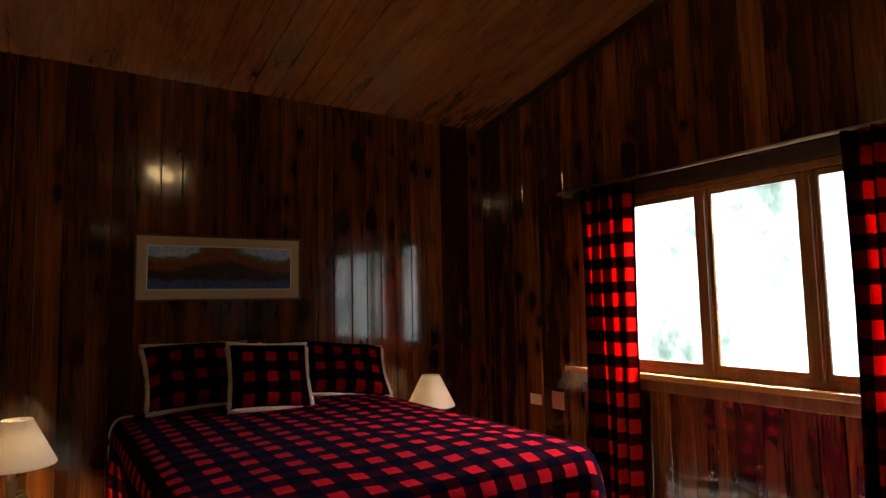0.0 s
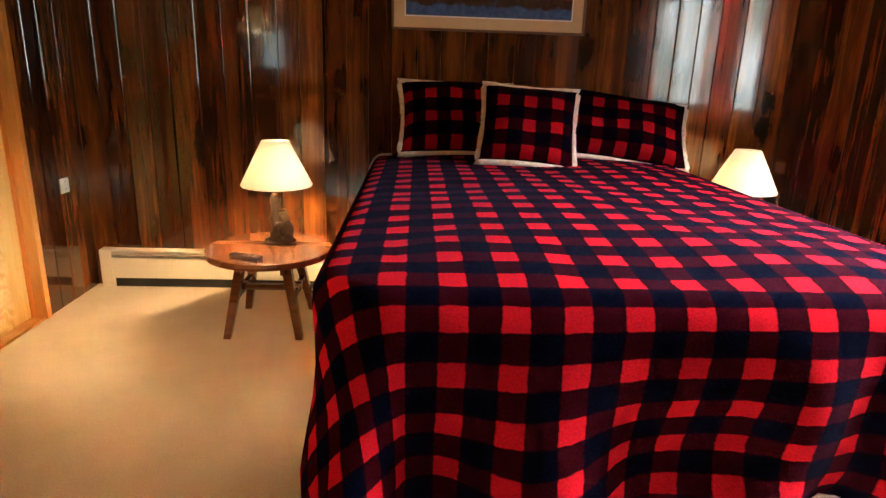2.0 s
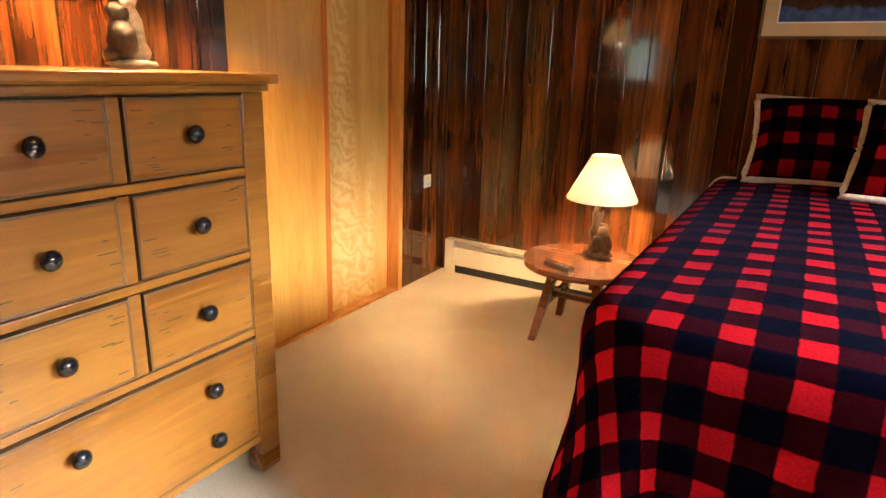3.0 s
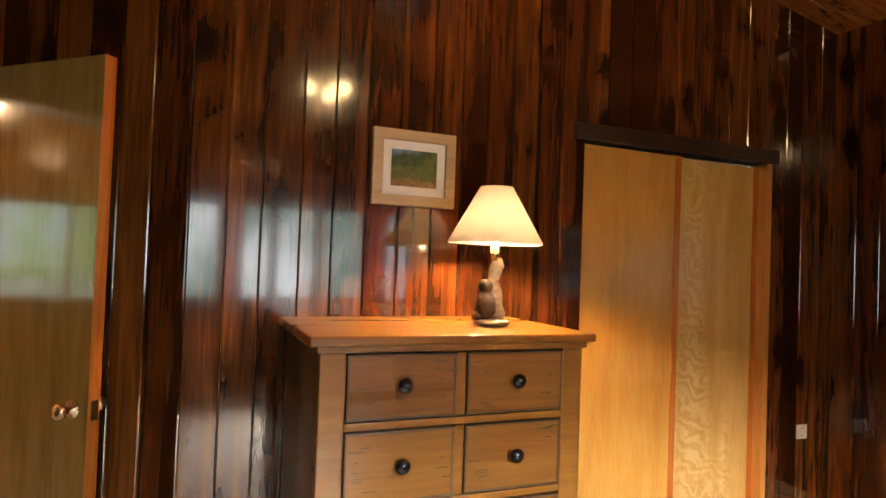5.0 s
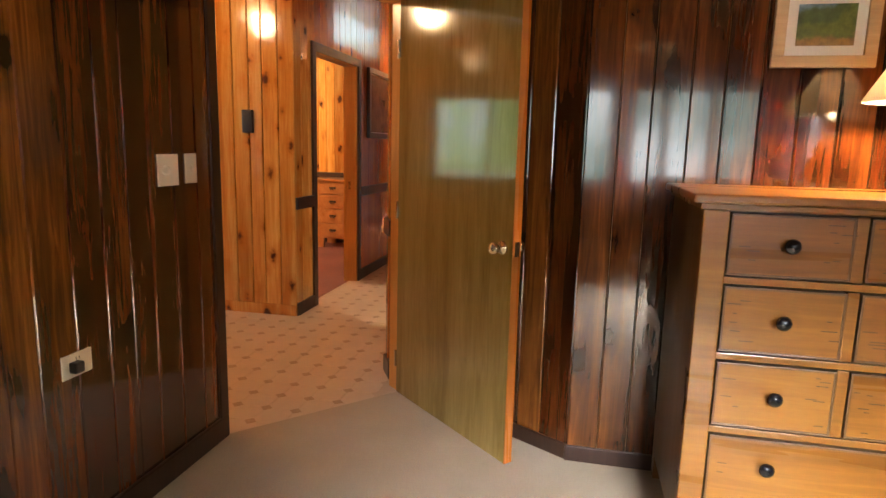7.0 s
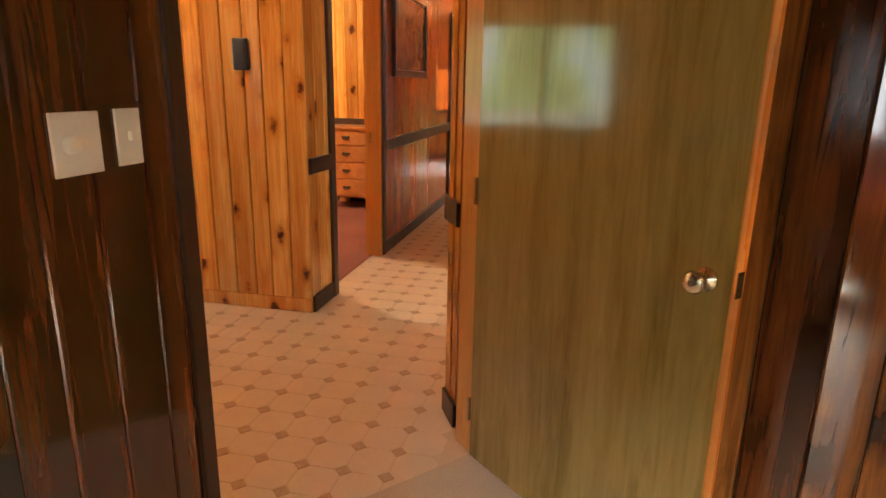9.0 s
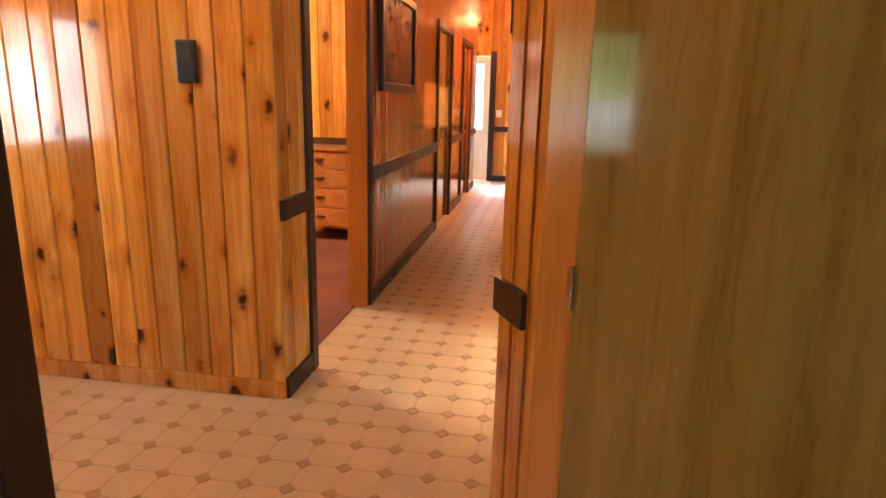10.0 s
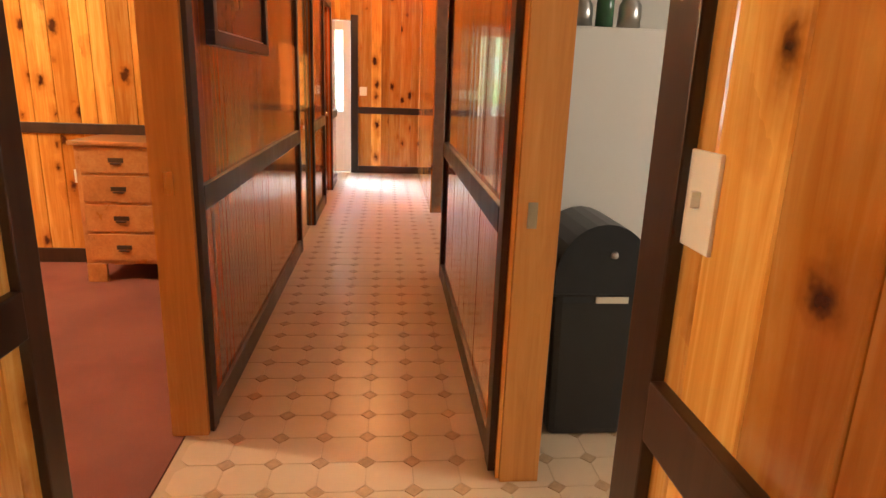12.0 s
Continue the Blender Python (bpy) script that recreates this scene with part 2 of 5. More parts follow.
def landscape(name, water, shore, hill, mount, far, z0, z1, axis=0, peak=0.0, wide=0.2, lift=0.25):
    """A painted lake view in flat bands with broken edges, from bottom to top."""
    m, nodes, links, bsdf = material(name)
    geo = nodes.new("ShaderNodeNewGeometry")
    sep = nodes.new("ShaderNodeSeparateXYZ")
    links.new(geo.outputs["Position"], sep.inputs[0])
    rough = noise_tex(nodes, links, geo.outputs["Position"], 9, 6, 0.65)
    up = nodes.new("ShaderNodeMapRange")
    up.inputs["From Min"].default_value, up.inputs["From Max"].default_value = z0, z1
    links.new(sep.outputs[2], up.inputs["Value"])
    away = nodes.new("ShaderNodeMath")
    away.operation = "SUBTRACT"
    links.new(sep.outputs[axis], away.inputs[0])
    away.inputs[1].default_value = peak
    dist = nodes.new("ShaderNodeMath")
    dist.operation = "ABSOLUTE"
    links.new(away.outputs[0], dist.inputs[0])
    slope = nodes.new("ShaderNodeMapRange")
    slope.interpolation_type = "SMOOTHSTEP"
    slope.inputs["From Max"].default_value = wide
    slope.inputs["To Min"].default_value, slope.inputs["To Max"].default_value = -lift, 0.0
    links.new(dist.outputs[0], slope.inputs["Value"])
    hump = nodes.new("ShaderNodeMath")
    hump.operation = "ADD"
    high = nodes.new("ShaderNodeMapRange")
    high.inputs["From Min"].default_value, high.inputs["From Max"].default_value = 0.25, 0.6
    links.new(up.outputs[0], high.inputs["Value"])
    lifted = nodes.new("ShaderNodeMath")
    lifted.operation = "MULTIPLY"
    links.new(high.outputs[0], lifted.inputs[0])
    links.new(slope.outputs[0], lifted.inputs[1])
    links.new(up.outputs[0], hump.inputs[0])
    links.new(lifted.outputs[0], hump.inputs[1])
    up = hump
    off = nodes.new("ShaderNodeMath")
    off.operation = "MULTIPLY_ADD"
    links.new(rough, off.inputs[0])
    off.inputs[1].default_value = 0.4
    links.new(up.outputs[0], off.inputs[2])
    r = ramp(nodes, [(0.0, water), (0.3, water), (0.34, shore), (0.47, shore), (0.54, hill), (0.66, hill), (0.74, mount), (0.8, far)])
    sc = nodes.new("ShaderNodeMath")
    sc.operation = "MULTIPLY"
    sc.inputs[1].default_value = 0.74
    links.new(off.outputs[0], sc.inputs[0])
    links.new(sc.outputs[0], r.inputs[0])
    links.new(mixer(nodes, links, 0.35, r.outputs[0], ramp_out(nodes, links, geo), "OVERLAY"), bsdf.inputs["Base Color"])
    bsdf.inputs["Roughness"].default_value = 0.25
    return m


def ramp_out(nodes, links, geo):
    r = ramp(nodes, [(0.35, (0.1, 0.1, 0.1)), (0.65, (0.9, 0.85, 0.8))])
    links.new(noise_tex(nodes, links, geo.outputs["Position"], 45, 5), r.inputs[0])
    return r.outputs[0]


DARKWOOD = wood("dark_knotty_pine", (0.016, 0.0045, 0.0016), (0.088, 0.0245, 0.005), (0.235, 0.074, 0.0155), (0.006, 0.0025, 0.002), gloss=0.11, coat=0.6, spread=0.58, ripple=0.09, size=0.85)
CEILWOOD = wood("ceiling_pine", (0.08, 0.026, 0.007), (0.19, 0.066, 0.018), (0.28, 0.115, 0.036), (0.03, 0.012, 0.006), along="y", gloss=0.1, coat=0.9, spread=0.4, knots=False, ripple=0.12)
PINE = wood("honey_pine", (0.44, 0.135, 0.016), (0.66, 0.29, 0.055), (0.82, 0.48, 0.14), (0.06, 0.013, 0.006), gloss=0.13, coat=0.6, spread=0.36, ripple=0.16)
REDWOOD = wood("red_beadboard", (0.26, 0.045, 0.007), (0.42, 0.09, 0.014), (0.54, 0.135, 0.023), (0.1, 0.03, 0.01), gloss=0.13, coat=0.5, spread=0.25, knots=False)
TRIM = wood("dark_trim", (0.018, 0.007, 0.0035), (0.034, 0.0135, 0.0065), (0.05, 0.021, 0.01), (0.01, 0.006, 0.004), gloss=0.4, coat=0.1, knots=False, spread=0.2)
JAMB = wood("orange_jamb_pine", (0.5, 0.2, 0.04), (0.62, 0.27, 0.06), (0.7, 0.34, 0.09), (0.2, 0.06, 0.02), gloss=0.2, coat=0.5, knots=False, spread=0.15)
SASH = wood("window_frame_pine", (0.15, 0.055, 0.014), (0.24, 0.1, 0.026), (0.32, 0.15, 0.042), (0.1, 0.03, 0.01), gloss=0.22, coat=0.5, knots=False, spread=0.15)
BIRCH = wood("birch_veneer", (0.5, 0.22, 0.036), (0.59, 0.29, 0.053), (0.66, 0.36, 0.075), (0.2, 0.1, 0.03), gloss=0.2, coat=0.5, knots=False, spread=0.08, stretch=0.12, ripple=0.1)
FLAMEBIRCH = wood("flame_birch_veneer", (0.5, 0.26, 0.055), (0.6, 0.34, 0.085), (0.68, 0.43, 0.13), (0.2, 0.1, 0.03), gloss=0.2, coat=0.5, knots=False, spread=0.08, stretch=0.12, ripple=0.1, flame=(0.85, 0.62, 0.26))
DOORVEN = wood("door_veneer", (0.165, 0.102, 0.022), (0.25, 0.165, 0.04), (0.31, 0.21, 0.062), (0.1, 0.05, 0.02), gloss=0.11, coat=0.7, knots=False, spread=0.05, stretch=0.1, ripple=0.05)
CHEST = wood("waxed_pine", (0.13, 0.045, 0.0055), (0.225, 0.088, 0.0115), (0.3, 0.13, 0.019), (0.14, 0.06, 0.02), along="y", gloss=0.28, coat=0.3, knots=False, spread=0.14, ripple=0.12)
# Darker chest pine: colour carries the shade of sides and inside, and edge wear.
CHESTDARK = wood("chest_pine_shade_and_wear", (0.06, 0.026, 0.008), (0.1, 0.045, 0.014), (0.14, 0.068, 0.02), (0.05, 0.02, 0.01), gloss=0.35, coat=0.2, knots=False, spread=0.1)
MAPLE = wood("reddish_maple", (0.36, 0.14, 0.04), (0.48, 0.2, 0.06), (0.56, 0.27, 0.09), (0.2, 0.06, 0.02), along="x", gloss=0.3, coat=0.4, knots=False, spread=0.1)
TABLEWOOD = wood("walnut_stain", (0.06, 0.018, 0.006), (0.115, 0.038, 0.011), (0.17, 0.062, 0.019), (0.05, 0.02, 0.01), along="x", gloss=0.25, coat=0.5, knots=False, spread=0.2)
EDGE = wood("orange_edge_strip", (0.4, 0.1, 0.014), (0.5, 0.15, 0.022), (0.56, 0.2, 0.035), (0.1, 0.03, 0.01), gloss=0.25, coat=0.4, knots=False, spread=0.1)
FRAMEWOOD = wood("pale_frame_wood", (0.36, 0.25, 0.13), (0.46, 0.33, 0.18), (0.55, 0.41, 0.24), (0.2, 0.1, 0.05), along="y", gloss=0.4, coat=0.1, knots=False)
MATBOARD = plain("tan_mat_board", (0.56, 0.41, 0.22), 0.8, var=0.05)
WHITE = plain("white_board", (0.8, 0.79, 0.76), 0.7, var=0.03)
SHERPA = plain("cream_sherpa", (0.66, 0.56, 0.44), 0.95, var=0.2, scale=90, bumpy=1.0)
PLAID = plaid("buffalo_plaid", (0.22, 0.004, 0.008))
CARPET = carpet_mat("beige_carpet", (0.53, 0.44, 0.3), (0.63, 0.53, 0.38))
REDCARPET = carpet_mat("rust_carpet", (0.24, 0.075, 0.05), (0.32, 0.11, 0.07))
HEATER = plain("cream_enamel", (0.62, 0.56, 0.43), 0.35, var=0.06, scale=3)
BLACK = plain("black_metal", (0.012, 0.012, 0.013), 0.3, 0.0)
SLOT = plain("heater_slot", (0.02, 0.018, 0.015), 0.7)
IVORY = plain("ivory_plastic", (0.74, 0.68, 0.54), 0.35, var=0.03)
BRASS = plain("aged_brass", (0.6, 0.5, 0.34), 0.25, 1.0)
STEEL = plain("brushed_steel", (0.55, 0.54, 0.52), 0.3, 1.0)
BRONZE = plain("dark_resin_sculpture", (0.05, 0.033, 0.02), 0.38, 0.3, var=0.6, scale=60, bumpy=0.6)
BARK = plain("pale_carved_trunk", (0.5, 0.4, 0.27), 0.6, var=0.35, scale=50, bumpy=0.8)
SHADE = shade_cloth("cream_shade", (0.88, 0.82, 0.72), (1.0, 0.9, 0.76))
BULB = glowing("bulb", (1.0, 0.8, 0.5), 30)
GLASS = glass_mat()
OCTA = plain("cream_vinyl", (0.66, 0.52, 0.35), 0.32, var=0.05, scale=5)
LOZENGE = plain("tan_vinyl", (0.46, 0.31, 0.17), 0.34, var=0.15, scale=40)
GROUT = plain("vinyl_joint", (0.58, 0.445, 0.29), 0.4, var=0.05)
BINPLASTIC = plain("black_bin_plastic", (0.014, 0.017, 0.021), 0.3, var=0.1)
ENAMEL = plain("white_enamel", (0.72, 0.7, 0.65), 0.3, var=0.03, scale=2)
BOTTLE = plain("green_glass_jar", (0.05, 0.14, 0.07), 0.1)
GRASS = plain("dry_pale_lawn", (0.42, 0.43, 0.33), 0.9, var=0.35, scale=3)


PLASTER = plain("plain_wall_back", (0.3, 0.2, 0.12), 0.8)
LAKE = landscape("lake_view", (0.05, 0.1, 0.24), (0.045, 0.022, 0.012), (0.2, 0.055, 0.014), (0.09, 0.16, 0.07), (0.4, 0.56, 0.76), 1.49, 1.72, 0, 1.78, 0.3, 0.3)
VALLEY = landscape("valley_view", (0.25, 0.16, 0.06), (0.1, 0.13, 0.03), (0.05, 0.08, 0.03), (0.16, 0.28, 0.45), (0.45, 0.62, 0.85), 1.7, 1.9, 1, 2.28, 0.09, 0.35)
OLDPIC = plain("dark_old_print", (0.17, 0.09, 0.05), 0.25, var=0.5, scale=6)

# ---------------------------------------------------------------- mesh helpers
def obj(name, bm, mat, parent=None, at=None, smooth=False):
    me = bpy.data.meshes.new(name)
    bmesh.ops.recalc_face_normals(bm, faces=bm.faces)
    for f in bm.faces:
        f.smooth = smooth
    bm.to_mesh(me)
    bm.free()
    me.materials.append(mat)
    ob = new(name, me)
    if at is not None:
        ob.matrix_basis = at
    if parent:
        ob.parent = parent
    return ob


def add_box(bm, lo, hi, bevel=0.0, m=None):
    made = bmesh.ops.create_cube(bm, size=1.0)["verts"]
    for v in made:
        v.co = Vector([(a + b) / 2 + c * (b - a) for a, b, c in zip(lo, hi, v.co)])
    if bevel:
        edges = list({e for v in made for e in v.link_edges})
        made = [v for v in bmesh.ops.bevel(bm, geom=edges, offset=bevel, segments=2, affect="EDGES", profile=0.6)["verts"]]
    if m is not None:
        bmesh.ops.transform(bm, matrix=m, verts=list(set(made)))
    return made


def box(name, lo, hi, mat, parent=None, bevel=0.0, m=None):
    bm = bmesh.new()
    add_box(bm, lo, hi, bevel)
    return obj(name, bm, mat, parent, m)


def lathe(name, profile, mat, parent=None, at=None, steps=32, cap=True):
    bm = bmesh.new()
    rings = [[bm.verts.new((r * math.cos(a), r * math.sin(a), z)) for a in (2 * math.pi * i / steps for i in range(steps))] for r, z in profile]
    for a, b in zip(rings, rings[1:]):
        for i in range(steps):
            bm.faces.new((a[i], a[(i + 1) % steps], b[(i + 1) % steps], b[i]))
    if cap:
        bm.faces.new(rings[0])
        bm.faces.new(rings[-1])
    return obj(name, bm, mat, parent, at, smooth=True)


def prism(name, pts, z0, z1, mat, parent=None):
    bm = bmesh.new()
    a = [bm.verts.new((x, y, z0)) for x, y in pts]
    b = [bm.verts.new((x, y, z1)) for x, y in pts]
    bm.faces.new(a)
    bm.faces.new(b)
    for i in range(len(pts)):
        j = (i + 1) % len(pts)
        bm.faces.new((a[i], a[j], b[j], b[i]))
    return obj(name, bm, mat, parent)


def empty(name, at, label, category, group=""):
    ob = new(name)
    ob.matrix_basis = at
    return tagged(ob, label, category, group)


# ---------------------------------------------------------------- walls
PLANK = {}


def plank_mesh(mat, groove):
    """A board one metre high and 0.125 m wide, with eased long edges."""
    key = (mat.name, groove)
    if key not in PLANK:
        w, d = 0.0625, 0.014
        pts = [(-w, 0), (w, 0), (w, d - groove), (w - groove, d), (-w + groove, d), (-w, d - groove)]
        bm = bmesh.new()
        lo, hi = ([bm.verts.new((x, y, z)) for x, y in pts] for z in (0, 1))
        bm.faces.new(lo)
        bm.faces.new(hi)
        for i in range(6):
            bm.faces.new((lo[i], lo[(i + 1) % 6], hi[(i + 1) % 6], hi[i]))
        bmesh.ops.recalc_face_normals(bm, faces=bm.faces)
        me = bpy.data.meshes.new("plank")
        bm.to_mesh(me)
        bm.free()
        me.materials.append(mat)
        PLANK[key] = me
    return PLANK[key]


def frame_of(p0, p1):
    """The pose of a wall's own space: x along it, y out into the room, z up."""
    d = Vector((p1[0] - p0[0], p1[1] - p0[1]))
    return Matrix.Translation((p0[0], p0[1], 0)) @ Matrix.Rotation(math.atan2(d.y, d.x), 4, "Z"), d.length


BOARDS = []


def wall(name, p0, p1, top, mat, thick=0.12, holes=(), widths=(0.105, 0.15), groove=0.0035, label="", zones=None):
    """A boarded wall from p0 to p1, the room on its left. holes: (from, to, bottom, top) along it. zones: (to, material, widths)."""
    m, length = frame_of(p0, p1)
    tops = top if callable(top) else (lambda s: top)
    cuts = sorted({0.0, length, *[h for a, b, *_ in holes for h in (a, b)], *[z[0] for z in zones or ()]})
    cuts = [c for c in cuts if 0 <= c <= length]
    bm = bmesh.new()
    spans = []
    for a, b in zip(cuts, cuts[1:]):
        mid = (a + b) / 2
        inside = sorted([h for h in holes if h[0] <= mid <= h[1]], key=lambda h: h[2])
        z, ups = 0.0, []
        for h in inside:
            if h[2] > z + 0.01:
                ups.append((z, h[2]))
            z = h[3]
        ups.append((z, None))
        spans.append((a, b, ups))
        for lo, hi in ups:
            for v in add_box(bm, (a, -thick, lo), (b, -0.014, 1)):
                if v.co.z > lo + 0.5 * (1 - lo) if lo < 1 else v.co.z < lo - 1e-6:
                    v.co.z = hi if hi is not None else tops(v.co.x)
    ob = obj(name, bm, PLASTER, None, m)
    tagged(ob, label, "wall", kind="structure")
    BOARDS.append((ob, spans, tops, mat, widths, groove, zones))
    return ob


def lay_boards():
    for n, (ob, spans, tops, mat, widths, groove, zones) in enumerate(BOARDS):
        rng = random.Random(100 + n)
        for a, b, ups in spans:
            use, span_w = mat, widths
            for to, zm, zw in zones or ():
                if (a + b) / 2 < to:
                    use, span_w = zm, zw
                    break
            count = max(1, round((b - a) / (sum(span_w) / 2)))
            ws = [rng.uniform(*span_w) for _ in range(count)]
            k = (b - a) / sum(ws)
            s = a
            for w in ws:
                w *= k
                for lo, hi in ups:
                    high = hi if hi is not None else tops(s + w / 2) + 0.01
                    p = new("plank", plank_mesh(use, groove))
                    p.matrix_basis = Matrix.Translation((s + w / 2, -0.0135 + rng.uniform(0, 0.0012), lo)) @ Matrix.Rotation(rng.uniform(-0.011, 0.011), 4, "Z") @ Matrix.Diagonal(((w - 0.0022) / 0.125, 1, high - lo, 1))
                    p.parent = ob
                s += w


def strip(name, p0, p1, z0, z1, depth, mat, label="", s0=None, s1=None, off=0.0, kind_name="trim"):
    """A moulding along a wall, proud of its face."""
    m, length = frame_of(p0, p1)
    ob = box(name, (s0 if s0 is not None else 0, off, z0), (s1 if s1 is not None else length, off + depth, z1), mat, None, 0.004, m)
    return tagged(ob, label, kind_name, kind="structure")


XW, XE, YN, YS = -0.37, 3.80, 4.65, -0.16
A, B, C = (-0.20, -0.16), (-0.90, 0.46), (-0.376, 1.37)
NB = Vector((-0.64, -0.77))
YC, YL = 0.32, -0.72
HALLTOP = 3.1


def room_top(y):
    return 2.77 + 0.19 * (YN - y)


wall("wall_east", (XE, YS), (XE, YN), lambda s: room_top(YS + s), DARKWOOD, 0.08, [(1.15 - YS, 3.6 - YS, 0.95, 2.0)], label="dark varnished knotty pine board wall with a wide window")
wall("wall_north", (XE, YN), (XW, YN), room_top(YN), DARKWOOD, 0.15, label="dark varnished knotty pine board wall behind the bed")
wall("wall_west", (XW, YN), (XW, C[1]), lambda s: room_top(YN - s), DARKWOOD, 0.1, [(YN - 4.13, YN - 3.0, 0, 2.0)], label="dark varnished knotty pine board wall with closet")
wall("wall_alcove", C, (-1.0, 0.40), lambda s: 4.0, DARKWOOD, 0.06, label="dark pine board wall behind the open door")
wall("wall_south", (A[0], YS), (XE, YS), room_top(YS), DARKWOOD, 0.1, label="dark varnished pine board wall with light switches")
wall("wall_doorway", B, A, lambda s: 4.0, DARKWOOD, 0.1, [(0, (Vector(A) - Vector(B)).length, 0, 2.06)], label="dark pine boards over the doorway")
wall("wall_hall_west", (-2.11, YL), (-2.11, -2.9), HALLTOP, PINE, 0.1, widths=(0.108, 0.132), groove=0.006, label="honey coloured knotty pine board wall in the hall")
wall("wall_hall_south", (-2.11, -2.9), (1.2, -2.9), HALLTOP, PINE, 0.1, [(0.8, 1.96, 0.98, 1.85)], label="honey coloured pine board wall")
wall("wall_hall_east", (1.2, -2.9), (1.2, -0.26), HALLTOP, PINE, 0.1, label="honey coloured pine board wall")
wall("wall_hall_north", (1.2, -0.26), (-0.26, -0.26), HALLTOP, PINE, 0.03, label="honey coloured pine board wall")
wall("wall_corridor_north", (-1.20, 0.30), (-5.4, YC), HALLTOP, REDWOOD, 0.12, [(0.95, 1.93, 0, 2.04)], groove=0.0025, widths=(0.05, 0.056), label="red-brown beadboard and pine corridor wall",
     zones=[(1.94, PINE, (0.12, 0.15)), (9, REDWOOD, (0.05, 0.056))])
wall("wall_corridor_north_far", (-7.5, YC + 0.06), (-10.2, YC + 0.06), HALLTOP, PINE, 0.12, label="pine board corridor wall")
wall("wall_corridor_south", (-10.2, YL), (-2.11, YL), HALLTOP, REDWOOD, 0.12, [(0.0, 0.75, 0, 2.5), (10.2 - 3.43, 10.2 - 2.48, 0, 2.04), (10.2 - 6.85, 10.2 - 6.0, 0, 2.06), (10.2 - 8.7, 10.2 - 7.9, 0, 2.06)], groove=0.0025, widths=(0.05, 0.056),
     label="red-brown beadboard corridor wall with doors", zones=[(10.2 - 3.44, REDWOOD, (0.05, 0.056)), (10.2, PINE, (0.12, 0.14))])
wall("wall_corridor_end", (-10.2, YC + 0.06), (-10.2, -1.6), HALLTOP, PINE, 0.12, [(0.95, 1.75, 0, 2.05)], label="knotty pine board wall at the corridor's end")
prism("jamb_block", [(-0.905, 0.46), (-1.055, 0.365), (-1.20, 0.288), (-1.26, 0.34), (-1.1, 0.52), (-1.0, 0.42)], 0, HALLTOP, PINE)
for i, (x, y) in enumerate(((-1.055, 0.3652), (-1.128, 0.3265), (-0.98, 0.4125))):
    tagged(box(f"trim_seam_{i + 1}", (x - 0.002, y - 0.006, 0.1), (x + 0.002, y + 0.003, HALLTOP), EDGE), "dark red seam between corner boards", "trim", kind="structure")
tagged(bpy.data.objects["jamb_block"], "orange pine boarded corner beside the doorway", "wall", kind="structure")

# closing walls of the rooms seen through openings
def closing(name, pts, z1, mat, label):
    return tagged(prism(name, pts, 0, z1, mat), label, "wall", kind="structure")


wall("wall_second_bedroom_west", (-5.65, YL - 0.12), (-5.65, -4.2), 2.6, PINE, 0.1, label="knotty pine board wall of the second bedroom")
wall("wall_second_bedroom_south", (-5.65, -4.2), (-2.2, -4.2), 2.6, PINE, 0.1, label="knotty pine board wall of the second bedroom")
wall("wall_second_bedroom_east", (-2.22, -4.2), (-2.22, YL - 0.12), 2.6, PINE, 0.02, label="knotty pine board wall of the second bedroom")
WALLWHITE = plain("white_painted_wall", (0.7, 0.68, 0.62), 0.6, var=0.03, scale=2)
closing("wall_kitchen_north", [(-4.6, 3.0), (-1.2, 3.0), (-1.2, 3.1), (-4.6, 3.1)], 2.6, WALLWHITE, "plain white painted kitchen wall")
closing("wall_kitchen_west", [(-4.7, YC + 0.12), (-4.6, YC + 0.12), (-4.6, 3.1), (-4.7, 3.1)], 2.6, WALLWHITE, "plain white painted kitchen wall")
closing("wall_kitchen_east", [(-1.3, 0.45), (-1.2, 0.45), (-1.2, 3.0), (-1.3, 3.0)], 2.6, WALLWHITE, "plain white painted kitchen wall")
closing("wall_side_room_east", [(-5.5, YC), (-5.4, YC), (-5.4, 3.1), (-5.5, 3.1)], HALLTOP, WALLWHITE, "plain white painted side room wall")
closing("wall_side_room_north", [(-10.3, 3.0), (-5.4, 3.0), (-5.4, 3.1), (-10.3, 3.1)], HALLTOP, WALLWHITE, "plain white painted side room wall")
closing("wall_side_room_west", [(-8.6, YC + 0.18), (-8.5, YC + 0.18), (-8.5, 3.1), (-8.6, 3.1)], HALLTOP, WALLWHITE, "plain white painted side room wall")
closing("wall_closet_back", [(-1.0, 2.9), (-0.95, 2.9), (-0.95, 4.65), (-1.0, 4.65)], 2.6, PLASTER, "plain closet back wall")
closing("wall_corridor_corner", [(-10.2, -1.7), (-9.2, -1.7), (-9.2, -1.6), (-10.2, -1.6)], HALLTOP, PLASTER, "plain wall past the corridor")

for nm, lo, hi in (("north_east", (XE - 0.004, YN - 0.004), (XE + 0.15, YN + 0.15)), ("north_west", (XW - 0.1, YN - 0.004), (XW + 0.004, YN + 0.15)), ("south_east", (XE - 0.004, YS - 0.1), (XE + 0.15, YS + 0.004))):
    closing("wall_corner_" + nm, [lo, (hi[0], lo[1]), hi, (lo[0], hi[1])], 3.9, TRIM, "dark stained corner of the boarded walls")

